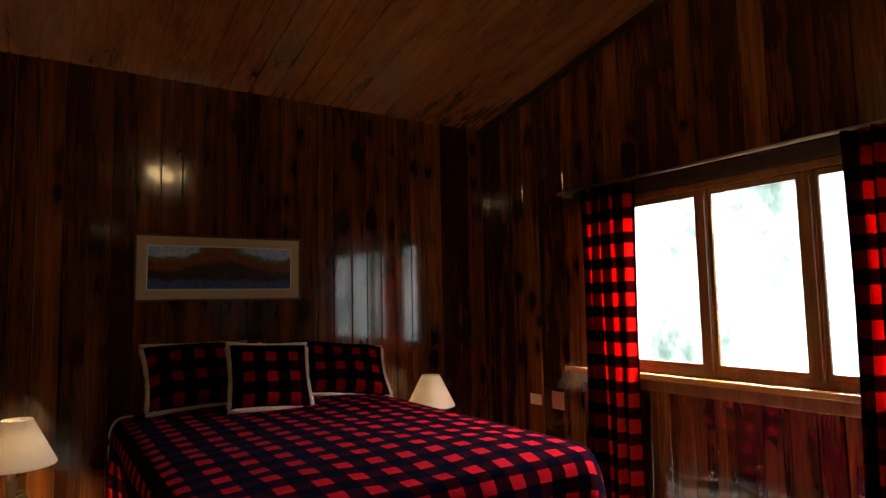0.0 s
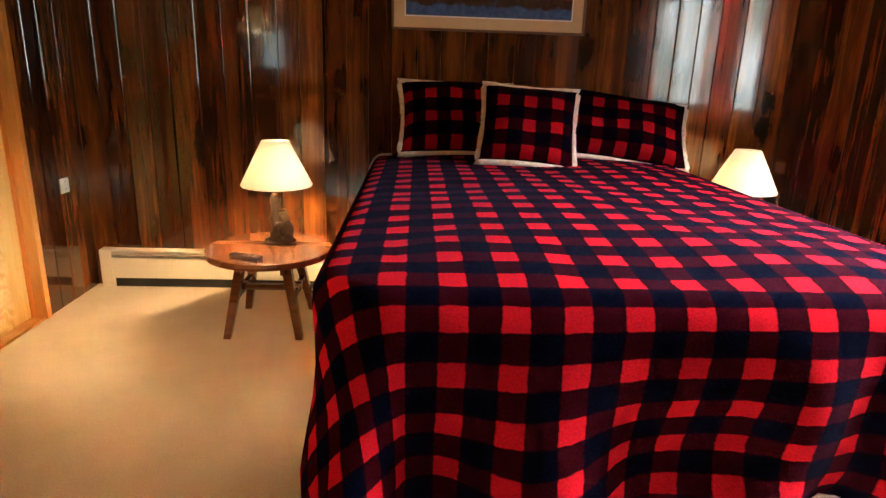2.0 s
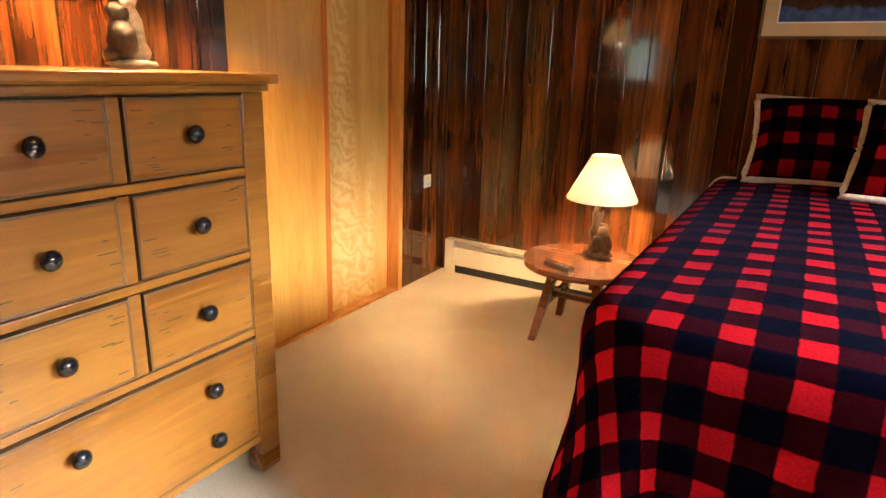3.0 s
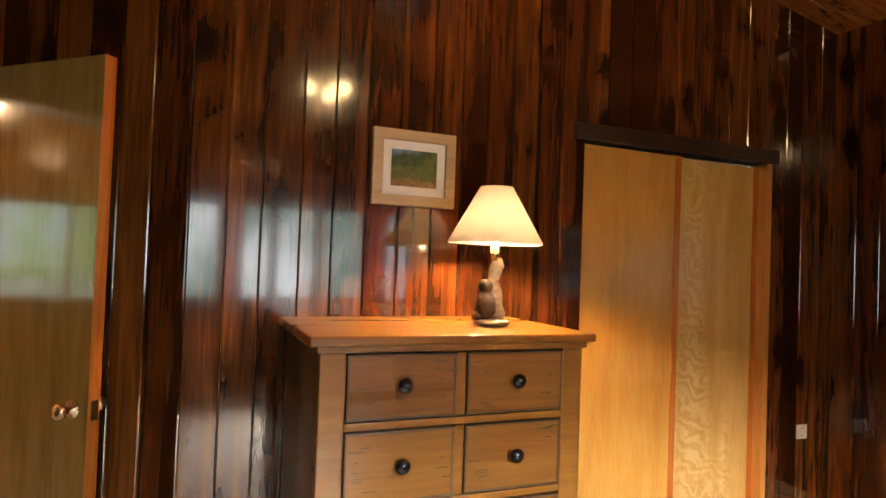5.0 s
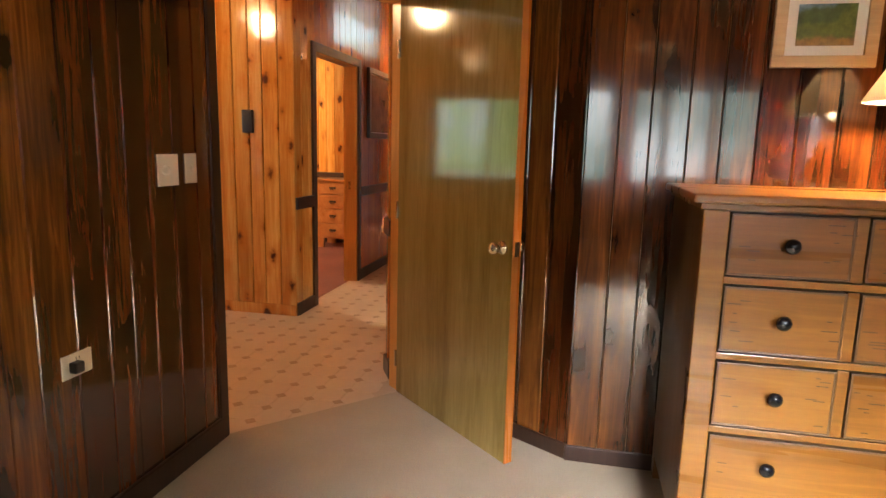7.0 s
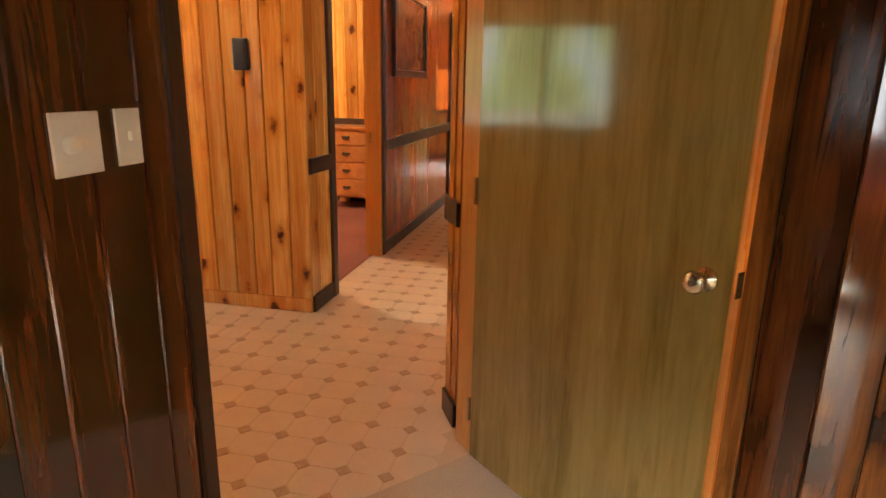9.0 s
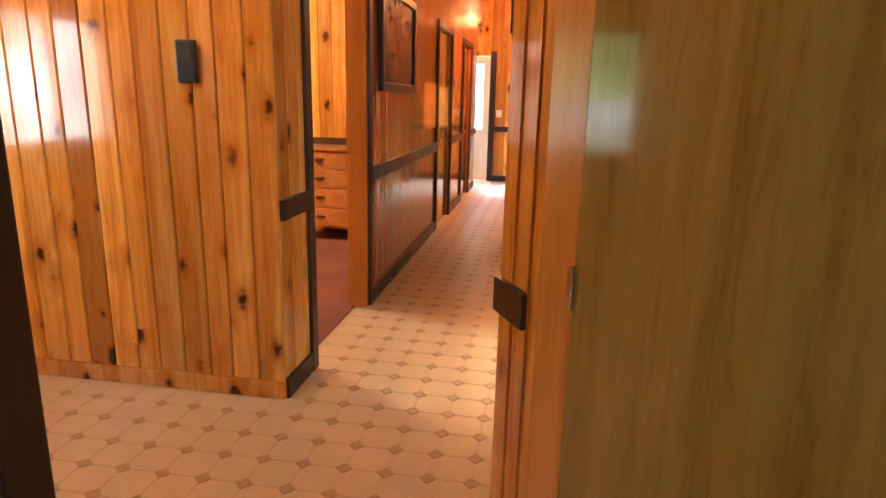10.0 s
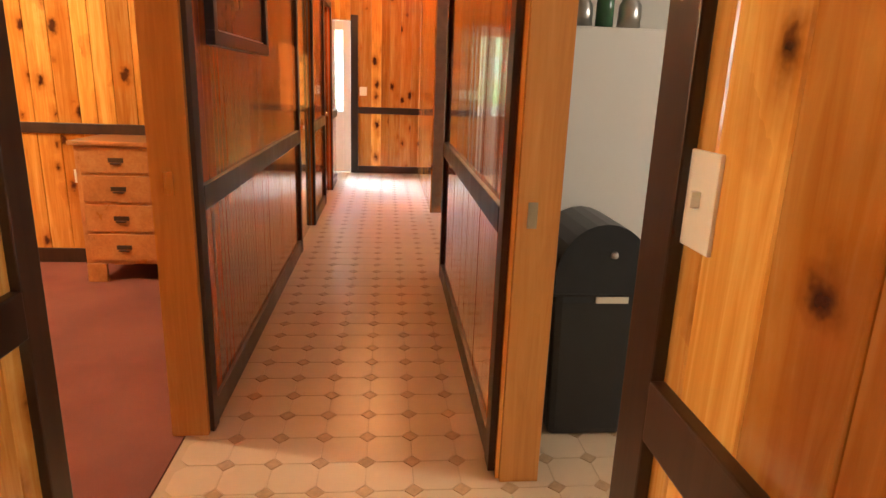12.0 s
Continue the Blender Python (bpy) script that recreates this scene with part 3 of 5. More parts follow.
# floors
def sheet(name, pts, z, mat, label, category="floor"):
    bm = bmesh.new()
    lo = [bm.verts.new((x, y, z - 0.05)) for x, y in pts]
    hi = [bm.verts.new((x, y, z)) for x, y in pts]
    bm.faces.new(lo)
    bm.faces.new(hi)
    for i in range(len(pts)):
        j = (i + 1) % len(pts)
        bm.faces.new((lo[i], lo[j], hi[j], hi[i]))
    return tagged(obj(name, bm, mat), label, category, kind="structure")


sheet("floor", [A, (XE + 0.1, YS), (XE + 0.1, YN + 0.1), (-1.0, YN + 0.1), (-1.0, 1.36), (-0.37, 1.36), (-1.0, 0.45), B], 0.0, CARPET, "beige cut-pile carpet floor of the bedroom")
hall_floor = sheet("floor_hall", [A, B, (-1.2, 0.5), (-1.2, 3.05), (-4.65, 3.05), (-4.65, 0.4), (-5.45, 0.4), (-5.45, 3.05), (-10.25, 3.05), (-10.25, -1.65), (-8.9, -1.65), (-8.9, -0.8), (-3.43, -0.8), (-2.48, -0.8), (-2.16, -0.8), (-2.16, -2.95), (1.25, -2.95), (1.25, -0.13)], -0.004, GROUT, "cream sheet vinyl with octagons and tan diamonds")
sheet("floor_second_bedroom", [(-8.9, -4.3), (-2.17, -4.3), (-2.17, -0.802), (-8.9, -0.802)], 0.0, REDCARPET, "rust red carpet of the second bedroom")

# ceilings
bm = bmesh.new()
x = -1.3
rng = random.Random(5)
while x < XE + 0.1:
    w = rng.uniform(0.13, 0.16)
    add_box(bm, (x + 0.003, YS - 0.2, 0), (x + w - 0.003, YN + 0.12, 0.02), 0.004)
    x += w
for v in bm.verts:
    v.co.z += room_top(v.co.y)
add_box(bm, (-1.5, YS - 0.3, 0.02), (XE + 0.2, YN + 0.2, 0.08))
for v in bm.verts:
    if v.co.z < 0.5:
        v.co.z += room_top(v.co.y)
tagged(obj("ceiling", bm, CEILWOOD), "sloping ceiling of glossy varnished pine boards", "ceiling", kind="structure")
tagged(box("ceiling_hall", (-10.4, -3.1, HALLTOP), (1.4, 0.5, HALLTOP + 0.08), PINE), "pine boarded hall ceiling", "ceiling", kind="structure")
tagged(box("ceiling_north_rooms", (-10.4, 0.5, 2.6), (-1.2, 3.2, 2.68), WALLWHITE), "plain white ceiling", "ceiling", kind="structure")
tagged(box("ceiling_second_bedroom", (-5.8, -4.4, 2.6), (-2.16, -0.87, 2.68), PINE), "pine ceiling of the second bedroom", "ceiling", kind="structure")
strip("trim_ceiling_east", (XE, YS), (XE, YN), 0, 0.05, 0.03, TRIM, "dark ceiling moulding")
tr = bpy.data.objects["trim_ceiling_east"]
for v in tr.data.vertices:
    v.co.z += room_top(YS + v.co.x) - 0.05

# ---------------------------------------------------------------- trims
strip("baseboard_south", (A[0], YS), (XE, YS), 0, 0.1, 0.018, TRIM, "dark stained baseboard")
strip("baseboard_alcove", C, (-0.93, 0.46), 0, 0.07, 0.012, TRIM, "dark stained baseboard")
strip("baseboard_west", (XW, 3.0), (XW, 1.36), 0, 0.07, 0.012, TRIM, "dark stained baseboard")
strip("baseboard_hall", (-2.11, YL), (-2.11, -2.9), 0, 0.085, 0.012, PINE, "thin pine baseboard with a knot", s0=0.0)
LS = (-10.2, YL), (-2.11, YL)
for i, (a, b) in enumerate(((0.76, 10.2 - 8.77), (10.2 - 7.83, 10.2 - 6.92), (10.2 - 5.93, 10.2 - 3.52), (10.2 - 2.41, 10.2 - 2.112))):
    strip(f"baseboard_corridor_{i + 1}", *LS, 0, 0.1, 0.016, TRIM, "dark stained baseboard", a, b)
    strip(f"trim_chair_rail_{i + 1}", *LS, 0.83, 0.92, 0.022, TRIM, "dark stained chair rail", a, b)
for i, (a, b) in enumerate(((10.2 - 8.77, 10.2 - 8.7), (10.2 - 7.9, 10.2 - 7.83), (10.2 - 6.92, 10.2 - 6.85), (10.2 - 6.0, 10.2 - 5.93), (10.2 - 3.52, 10.2 - 3.45), (10.2 - 2.48, 10.2 - 2.41))):
    strip(f"trim_door_casing_{i + 1}", *LS, 0, 2.11, 0.02, TRIM, "dark stained door casing", a, b)
for i, (a, b) in enumerate(((10.2 - 8.7, 10.2 - 7.9), (10.2 - 6.85, 10.2 - 6.0), (10.2 - 3.45, 10.2 - 2.48))):
    strip(f"trim_door_head_{i + 1}", *LS, 2.04, 2.11, 0.02, TRIM, "dark stained door head casing", a, b)
NS = (-1.20, 0.30), (-5.4, YC)
strip("trim_north_rail_pine", *NS, 0.83, 0.92, 0.022, TRIM, "dark stained chair rail", 0.0, 0.86)
strip("trim_north_rail_red", *NS, 0.83, 0.92, 0.022, TRIM, "dark stained chair rail", 2.05, 4.2)
strip("baseboard_north_pine", *NS, 0, 0.1, 0.016, TRIM, "dark stained baseboard", 0.0, 0.86)
strip("baseboard_north_red", *NS, 0, 0.1, 0.016, TRIM, "dark stained baseboard", 2.05, 4.2)
strip("trim_kitchen_casing_east", *NS, 0, 2.1, 0.02, TRIM, "dark stained door casing", 0.86, 0.95)
strip("trim_kitchen_casing_west", *NS, 0, 2.1, 0.02, TRIM, "dark stained door casing", 1.97, 2.05)
strip("trim_kitchen_head", *NS, 2.04, 2.1, 0.02, TRIM, "dark stained door head casing", 0.95, 1.97)
strip("trim_corridor_end_edge", *NS, 0, 2.6, 0.02, TRIM, "dark stained corner trim", 4.13, 4.2)
strip("trim_jamb_rail", (-1.055, 0.365), (-1.20, 0.288), 0.83, 0.92, 0.02, TRIM, "dark stained chair rail end")
strip("baseboard_jamb", (-1.055, 0.365), (-1.20, 0.288), 0, 0.1, 0.016, TRIM, "dark stained baseboard end")
# door linings
tagged(box("trim_kitchen_lining", (-3.14, YC - 0.0, 0), (-3.11, YC + 0.13, 2.04), JAMB), "orange pine door lining", "trim", kind="structure")
tagged(box("trim_bedroom_lining_far", (-3.45, YL - 0.125, 0), (-3.425, YL + 0.004, 2.04), JAMB), "orange pine door lining", "trim", kind="structure")
tagged(box("trim_bedroom_lining_near", (-2.485, YL - 0.125, 0), (-2.465, YL + 0.004, 2.04), JAMB), "orange pine door lining", "trim", kind="structure")
EW = (-10.2, YC + 0.06), (-10.2, -1.6)
strip("trim_end_rail", *EW, 0.83, 0.92, 0.02, TRIM, "dark stained chair rail", 0.0, 0.85)
strip("baseboard_end", *EW, 0, 0.1, 0.016, TRIM, "dark stained baseboard", 0.0, 0.85)
strip("trim_end_casing", *EW, 0, 2.12, 0.025, TRIM, "dark stained door casing", 0.85, 0.95)
# doorway of the bedroom
DW = B, A
_, DWL = frame_of(*DW)
strip("trim_doorway_head", *DW, 2.06, 2.15, 0.02, TRIM, "dark stained head casing", -0.02, DWL + 0.02)
strip("trim_doorway_lining_head", *DW, 2.035, 2.058, 0.1, JAMB, "orange pine lining over the doorway", 0.0, DWL, off=-0.1)
strip("trim_doorway_lining_far", *DW, 0, 2.035, 0.1, JAMB, "orange pine lining beside the doorway", -0.02, 0.005, off=-0.1)
strip("trim_doorway_lining_near", *DW, 0, 2.035, 0.12, JAMB, "orange pine lining beside the doorway", DWL - 0.012, DWL + 0.012, off=-0.14)
strip("trim_corner_south", (A[0] - 0.01, YS), (XE, YS), 0, 2.15, 0.012, TRIM, "dark stained doorway casing", 0.0, 0.06)

# window
def window():
    m, _ = frame_of((XE, YS), (XE, YN))
    y0, y1, z0, z1 = 1.15, 3.6, 0.95, 2.0
    bm = bmesh.new()
    for lo, hi in (((XE - 0.004, y0, z1 - 0.045), (XE + 0.065, y1, z1)), ((XE - 0.004, y0, z0), (XE + 0.065, y0 + 0.045, z1 - 0.045)), ((XE - 0.004, y1 - 0.045, z0), (XE + 0.065, y1, z1 - 0.045)),
                   ((XE + 0.015, y0 + 0.045, z0), (XE + 0.065, y1 - 0.045, z0 + 0.04)), ((XE - 0.002, 2.65, z0 + 0.03), (XE + 0.03, 2.712, z1 - 0.045)), ((XE - 0.002, 2.104, z0 + 0.03), (XE + 0.03, 2.166, z1 - 0.045))):
        add_box(bm, lo, hi, 0.006)
    for c in (2.68, 2.135):
        add_box(bm, (XE - 0.012, c - 0.022, z0 + 0.03), (XE + 0.02, c + 0.022, z1 - 0.05), 0.006)
    fr = obj("window_1", bm, SASH)
    tagged(fr, "three-part pine framed window with bright daylight", "window", kind="structure")
    for a, b in ((y0 + 0.045, 2.104), (2.166, 2.65), (2.712, y1 - 0.045)):
        bm = bmesh.new()
        for lo, hi in (((XE + 0.008, a, z0 + 0.04), (XE + 0.026, a + 0.02, z1 - 0.045)), ((XE + 0.008, b - 0.02, z0 + 0.04), (XE + 0.026, b, z1 - 0.045)),
                       ((XE + 0.008, a + 0.02, z0 + 0.04), (XE + 0.026, b - 0.02, z0 + 0.07)), ((XE + 0.008, a + 0.02, z1 - 0.075), (XE + 0.026, b - 0.02, z1 - 0.045))):
            add_box(bm, lo, hi, 0.003)
        obj("sash", bm, SASH, fr)
        p = box("pane", (XE + 0.015, a + 0.02, z0 + 0.06), (XE + 0.019, b - 0.02, z1 - 0.06), GLASS, fr)
        p.visible_shadow = False
    # The sill takes the paler jamb pine to carry the daylight on it.
    tagged(box("window_sill", (XE - 0.07, y0 - 0.08, z0 - 0.035), (XE + 0.1, y1 + 0.1, z0 - 0.002), JAMB, None, 0.006), "pine window sill, paler to stand for the daylight on it", "sill", kind="structure")
    tagged(box("trim_window_apron", (XE - 0.022, y0 - 0.05, z0 - 0.105), (XE - 0.001, y1 + 0.05, z0 - 0.037), SASH, None, 0.004), "stained pine board under the window sill", "trim", kind="structure")
    tagged(box("trim_window_head", (XE - 0.022, y0 - 0.08, z1), (XE - 0.001, y1 + 0.08, z1 + 0.08), TRIM, None, 0.004), "dark stained board over the window", "trim", kind="structure")


window()


def hall_window():
    x0, x1, y, z0, z1 = -1.31, -0.15, -2.9, 0.98, 1.85
    bm = bmesh.new()
    for lo, hi in (((x0, y - 0.08, z0), (x0 + 0.04, y + 0.006, z1)), ((x1 - 0.04, y - 0.08, z0), (x1, y + 0.006, z1)), ((x0 + 0.04, y - 0.08, z0), (x1 - 0.04, y + 0.006, z0 + 0.04)),
                   ((x0 + 0.04, y - 0.08, z1 - 0.04), (x1 - 0.04, y + 0.006, z1)), (((x0 + x1) / 2 - 0.025, y - 0.06, z0 + 0.04), ((x0 + x1) / 2 + 0.025, y - 0.01, z1 - 0.04))):
        add_box(bm, lo, hi, 0.004)
    fr = tagged(obj("window_2", bm, SASH), "two-part pine framed hall window onto green trees", "window", kind="structure")
    for a, b in ((x0 + 0.04, (x0 + x1) / 2 - 0.025), ((x0 + x1) / 2 + 0.025, x1 - 0.04)):
        box("pane", (a, y - 0.04, z0 + 0.04), (b, y - 0.036, z1 - 0.04), GLASS, fr).visible_shadow = False


def end_door():
    y0, y1, x = -1.365, -0.575, -10.25
    bm = bmesh.new()
    for lo, hi in (((x, y0, 0.01), (x + 0.04, y0 + 0.1, 2.04)), ((x, y1 - 0.1, 0.01), (x + 0.04, y1, 2.04)), ((x, y0 + 0.1, 0.01), (x + 0.04, y1 - 0.1, 0.85)), ((x, y0 + 0.1, 1.92), (x + 0.04, y1 - 0.1, 2.04))):
        add_box(bm, lo, hi, 0.004)
    d = tagged(obj("door_2", bm, WHITE), "white painted half-glazed door at the corridor's end", "door", kind="structure")
    box("pane", (x + 0.016, y0 + 0.1, 0.85), (x + 0.02, y1 - 0.1, 1.92), GLASS, d).visible_shadow = False


hall_window()
end_door()

# ---------------------------------------------------------------- outdoors
bm = bmesh.new()
bmesh.ops.create_grid(bm, x_segments=8, y_segments=8, size=400)
tagged(obj("ground", bm, GRASS, None, Matrix.Translation((0, 0, -0.6))), "pale sunlit ground outside the window", "ground", kind="structure")


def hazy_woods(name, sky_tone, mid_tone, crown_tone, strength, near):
    """Overexposed distance that glows: pale sky between broken crowns, sunlight and haze painted in."""
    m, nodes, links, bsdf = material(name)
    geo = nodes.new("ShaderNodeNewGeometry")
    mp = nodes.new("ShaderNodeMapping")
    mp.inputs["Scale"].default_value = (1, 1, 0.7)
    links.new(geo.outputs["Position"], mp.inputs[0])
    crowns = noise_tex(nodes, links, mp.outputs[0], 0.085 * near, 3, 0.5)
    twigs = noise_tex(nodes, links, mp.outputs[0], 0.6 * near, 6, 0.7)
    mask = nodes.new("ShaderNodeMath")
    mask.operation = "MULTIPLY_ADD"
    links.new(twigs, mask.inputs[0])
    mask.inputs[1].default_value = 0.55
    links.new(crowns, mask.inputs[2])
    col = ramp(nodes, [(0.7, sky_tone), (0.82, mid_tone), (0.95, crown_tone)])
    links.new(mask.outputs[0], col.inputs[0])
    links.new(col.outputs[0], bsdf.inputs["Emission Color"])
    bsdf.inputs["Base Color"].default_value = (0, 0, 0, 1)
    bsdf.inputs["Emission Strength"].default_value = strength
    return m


# Emission stands for the daylight on these trees; nothing else lights them.
HAZE = hazy_woods("glowing_hazy_woods", (0.93, 0.98, 1.0), (0.26, 0.34, 0.31), (0.1, 0.16, 0.13), 8.0, 5.0)
GREENWOODS = hazy_woods("glowing_green_woods", (0.75, 0.9, 0.95), (0.4, 0.58, 0.22), (0.14, 0.27, 0.06), 2.2, 1.6)
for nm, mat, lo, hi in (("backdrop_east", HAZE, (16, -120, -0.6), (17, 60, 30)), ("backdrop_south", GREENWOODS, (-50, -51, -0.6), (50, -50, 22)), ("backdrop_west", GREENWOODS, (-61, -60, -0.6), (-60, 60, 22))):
    tagged(box(nm, lo, hi, mat), "glowing backdrop painted as hazy, sunlit distant trees", "backdrop", kind="structure")

# ---------------------------------------------------------------- bed
BX0, BX1, BY0, BY1, BZ = 1.23, 2.74, 2.5, 4.58, 0.78


def bed():
    base = empty("bed", Matrix.Translation((1.97, 3.5, 0)), "double bed covered by a red and black checked fleece blanket", "bed")
    off = Matrix.Translation((-1.97, -3.5, 0))
    box("box_spring", (BX0 + 0.06, BY0 + 0.06, 0.1), (BX1 - 0.06, BY1, 0.46), BLACK, base, 0.03, off)
    box("mattress", (BX0 + 0.05, BY0 + 0.05, 0.462), (BX1 - 0.05, BY1, BZ - 0.03), WHITE, base, 0.04, off)
    for x in (BX0 + 0.15, BX1 - 0.2):
        for y in (BY0 + 0.15, BY1 - 0.2):
            box("leg", (x, y, 0), (x + 0.05, y + 0.05, 0.1), BLACK, base, 0.004, off)
    # the blanket: a top and a skirt on three sides, with hanging folds
    rad = 0.16
    path = []
    n_side, n_foot, n_corner = 34, 30, 10
    for i in range(n_side):
        path.append(((BX0, BY1 - (BY1 - BY0 - rad) * i / n_side), (-1, 0)))
    for i in range(n_corner):
        a = math.pi + math.pi / 2 * i / n_corner
        path.append(((BX0 + rad + rad * math.cos(a), BY0 + rad + rad * math.sin(a)), (math.cos(a), math.sin(a))))
    for i in range(n_foot):
        path.append(((BX0 + rad + (BX1 - BX0 - 2 * rad) * i / n_foot, BY0), (0, -1)))
    for i in range(n_corner):
        a = 1.5 * math.pi + math.pi / 2 * i / n_corner
        path.append(((BX1 - rad + rad * math.cos(a), BY0 + rad + rad * math.sin(a)), (math.cos(a), math.sin(a))))
    for i in range(n_side + 1):
        path.append(((BX1, BY0 + rad + (BY1 - BY0 - rad) * i / n_side), (1, 0)))
    bm = bmesh.new()
    uv = bm.loops.layers.uv.new("UVMap")
    flat = {}

    def vert(co, u):
        v = bm.verts.new(Vector(co) - Vector((1.97, 3.5, 0)))
        flat[v] = u
        return v

    rows = []
    drops = [0.0, 0.03, 0.06, 0.1, 0.14, 0.2, 0.27, 0.34, 0.42, 0.5, 0.58, 0.65, 0.72]
    inner = []
    for k in (0.0, 0.25, 0.5, 0.7, 0.84, 0.93):
        row = []
        for (px, py), (nx, ny) in path:
            cx, cy = 1.97, min(max(py, BY0 + 0.75), BY1)
            x, y = cx + (px - cx) * k, cy + (py - cy) * k
            sag = 0.012 * noise.noise(Vector((x * 2.3, y * 2.3, 0))) + 0.006 * noise.noise(Vector((x * 7, y * 7, 3)))
            dome = -0.028 * max(0, k - 0.6) / 0.4
            row.append(vert((x, y, BZ + 0.02 + sag + dome), (x, y)))
        rows.append(row)
    rr = 0.1
    for d in drops:
        row = []
        for i, ((px, py), (nx, ny)) in enumerate(path):
            arc = min(d / rr, math.pi / 2)
            out = rr * math.sin(arc) * 0.6
            down = rr * (1 - math.cos(arc)) + max(0, d - rr * math.pi / 2)
            s = i * 0.06
            grow = max(0, d - 0.1)
            fold = (0.075 * math.sin(s * 8.5 + 1.7 * noise.noise(Vector((s * 1.2, 0, 0)))) + 0.13 * noise.noise(Vector((s * 2.6, d * 3.0, 4)))) * grow * (0.9 if nx < -0.5 else 1.5)
            corner = abs(nx * ny) * 2
            flare = grow * (-0.03 + 0.1 * corner + (-0.01 if nx < -0.5 else 0.0))
            reach = 1.0
            t = (i - n_side - n_corner) / n_foot
            if 0.2 < t < 1.25:
                reach = 1.0 - 0.2 * min(1, (t - 0.2) * 2.2, (1.25 - t) * 5) + 0.02 * noise.noise(Vector((s * 2.2, 0, 7)))
            z = max(BZ - 0.012 - down * reach, 0.012 + 0.01 * noise.noise(Vector((s * 3, 1, 1))))
            o = out + fold + flare
            row.append(vert((px + nx * o, py + ny * o, z), (px + nx * d, py + ny * d)))
        rows.append(row)
    for a, b in zip(rows, rows[1:]):
        for i in range(len(path) - 1):
            f = bm.faces.new((a[i], a[i + 1], b[i + 1], b[i]))
            for lp in f.loops:
                lp[uv].uv = flat[lp.vert]
    hem = [v.co.copy() for v in rows[-1]]
    head = [r[0].co.copy() for r in rows[5:]]
    bmesh.ops.remove_doubles(bm, verts=rows[0], dist=0.002)
    cover = obj("blanket", bm, PLAID, base, smooth=True)
    sol = cover.modifiers.new("thick", "SOLIDIFY")
    sol.thickness, sol.offset = 0.008, 1
    cord("hem", hem, 0.014, SHERPA, base)
    cord("edge_trim", head, 0.018, SHERPA, base)


def cord(name, pts, r, mat, parent, closed=False, sides=6):
    """A soft round trim along a line of places."""
    bm = bmesh.new()
    rings = []
    n = len(pts)
    for i, p in enumerate(pts):
        d = (pts[(i + 1) % n] - pts[i - 1]) if closed or 0 < i < n - 1 else (pts[1] - pts[0] if i == 0 else pts[-1] - pts[-2])
        q = d.to_track_quat("Z", "Y")
        k = r * (1 + 0.22 * noise.noise(p * 35))
        rings.append([bm.verts.new(p + q @ Vector((k * math.cos(a), k * math.sin(a), 0))) for a in (6.2832 * j / sides for j in range(sides))])
    for i in range(n if closed else n - 1):
        a, b = rings[i], rings[(i + 1) % n]
        for j in range(sides):
            bm.faces.new((a[j], a[(j + 1) % sides], b[(j + 1) % sides], b[j]))
    if not closed:
        bm.faces.new(rings[0])
        bm.faces.new(rings[-1])
    return obj(name, bm, mat, parent, smooth=True)


def pillow(at, w, h, thick, seed, label):
    base = empty("pillow", at, label, "pillow", "pillows on the bed")
    bm = bmesh.new()
    uv = bm.loops.layers.uv.new("UVMap")
    n = 18
    sides = []
    for sgn in (1, -1):
        g = []
        for i in range(n + 1):
            row = []
            for j in range(n + 1):
                u, v = 2 * i / n - 1, 2 * j / n - 1
                pinch = 1 - 0.07 * (1 - v * v) * abs(u) ** 3 
                pinch2 = 1 - 0.07 * (1 - u * u) * abs(v) ** 3
                puff = max(0.0, (1 - u ** 4) * (1 - v ** 4)) ** 0.6
                y = sgn * (thick * 0.5 * puff * (1 + 0.25 * noise.noise(Vector((u * 1.7 + seed, v * 1.7, sgn)))) + 0.002)
                row.append(bm.verts.new((u * w / 2 * pinch, y, h / 2 + v * h / 2 * pinch2)))
            g.append(row)
        sides.append(g)
        for i in range(n):
            for j in range(n):
                f = bm.faces.new((g[i][j], g[i + 1][j], g[i + 1][j + 1], g[i][j + 1]))
                for lp, (a, b) in zip(f.loops, ((i, j), (i + 1, j), (i + 1, j + 1), (i, j + 1))):
                    lp[uv].uv = (a / n * w + seed * 0.031, b / n * h + 0.02)
    g = sides[0]
    rim = [g[i][0] for i in range(n)] + [g[n][j] for j in range(n)] + [g[n - i][n] for i in range(n)] + [g[0][n - j] for j in range(n)]
    pts = [Vector((v.co.x, 0, v.co.z)) for v in rim]
    obj("cushion", bm, PLAID, base, smooth=True)
    cord("sherpa_edge", pts, 0.017, SHERPA, base, closed=True)
    return base


bed()
pillow(pose(1.67, 4.43, 0.805, -32, 0, 3), 0.7, 0.42, 0.2, 1, "red and black checked pillow with cream fleece edging")
pillow(pose(2.44, 4.43, 0.79, -40, 6, -6), 0.76, 0.42, 0.2, 2, "red and black checked pillow with cream fleece edging")
pillow(pose(1.92, 4.13, 0.80, -33, 3, -6), 0.46, 0.42, 0.16, 3, "square red and black checked cushion with cream fleece edging")

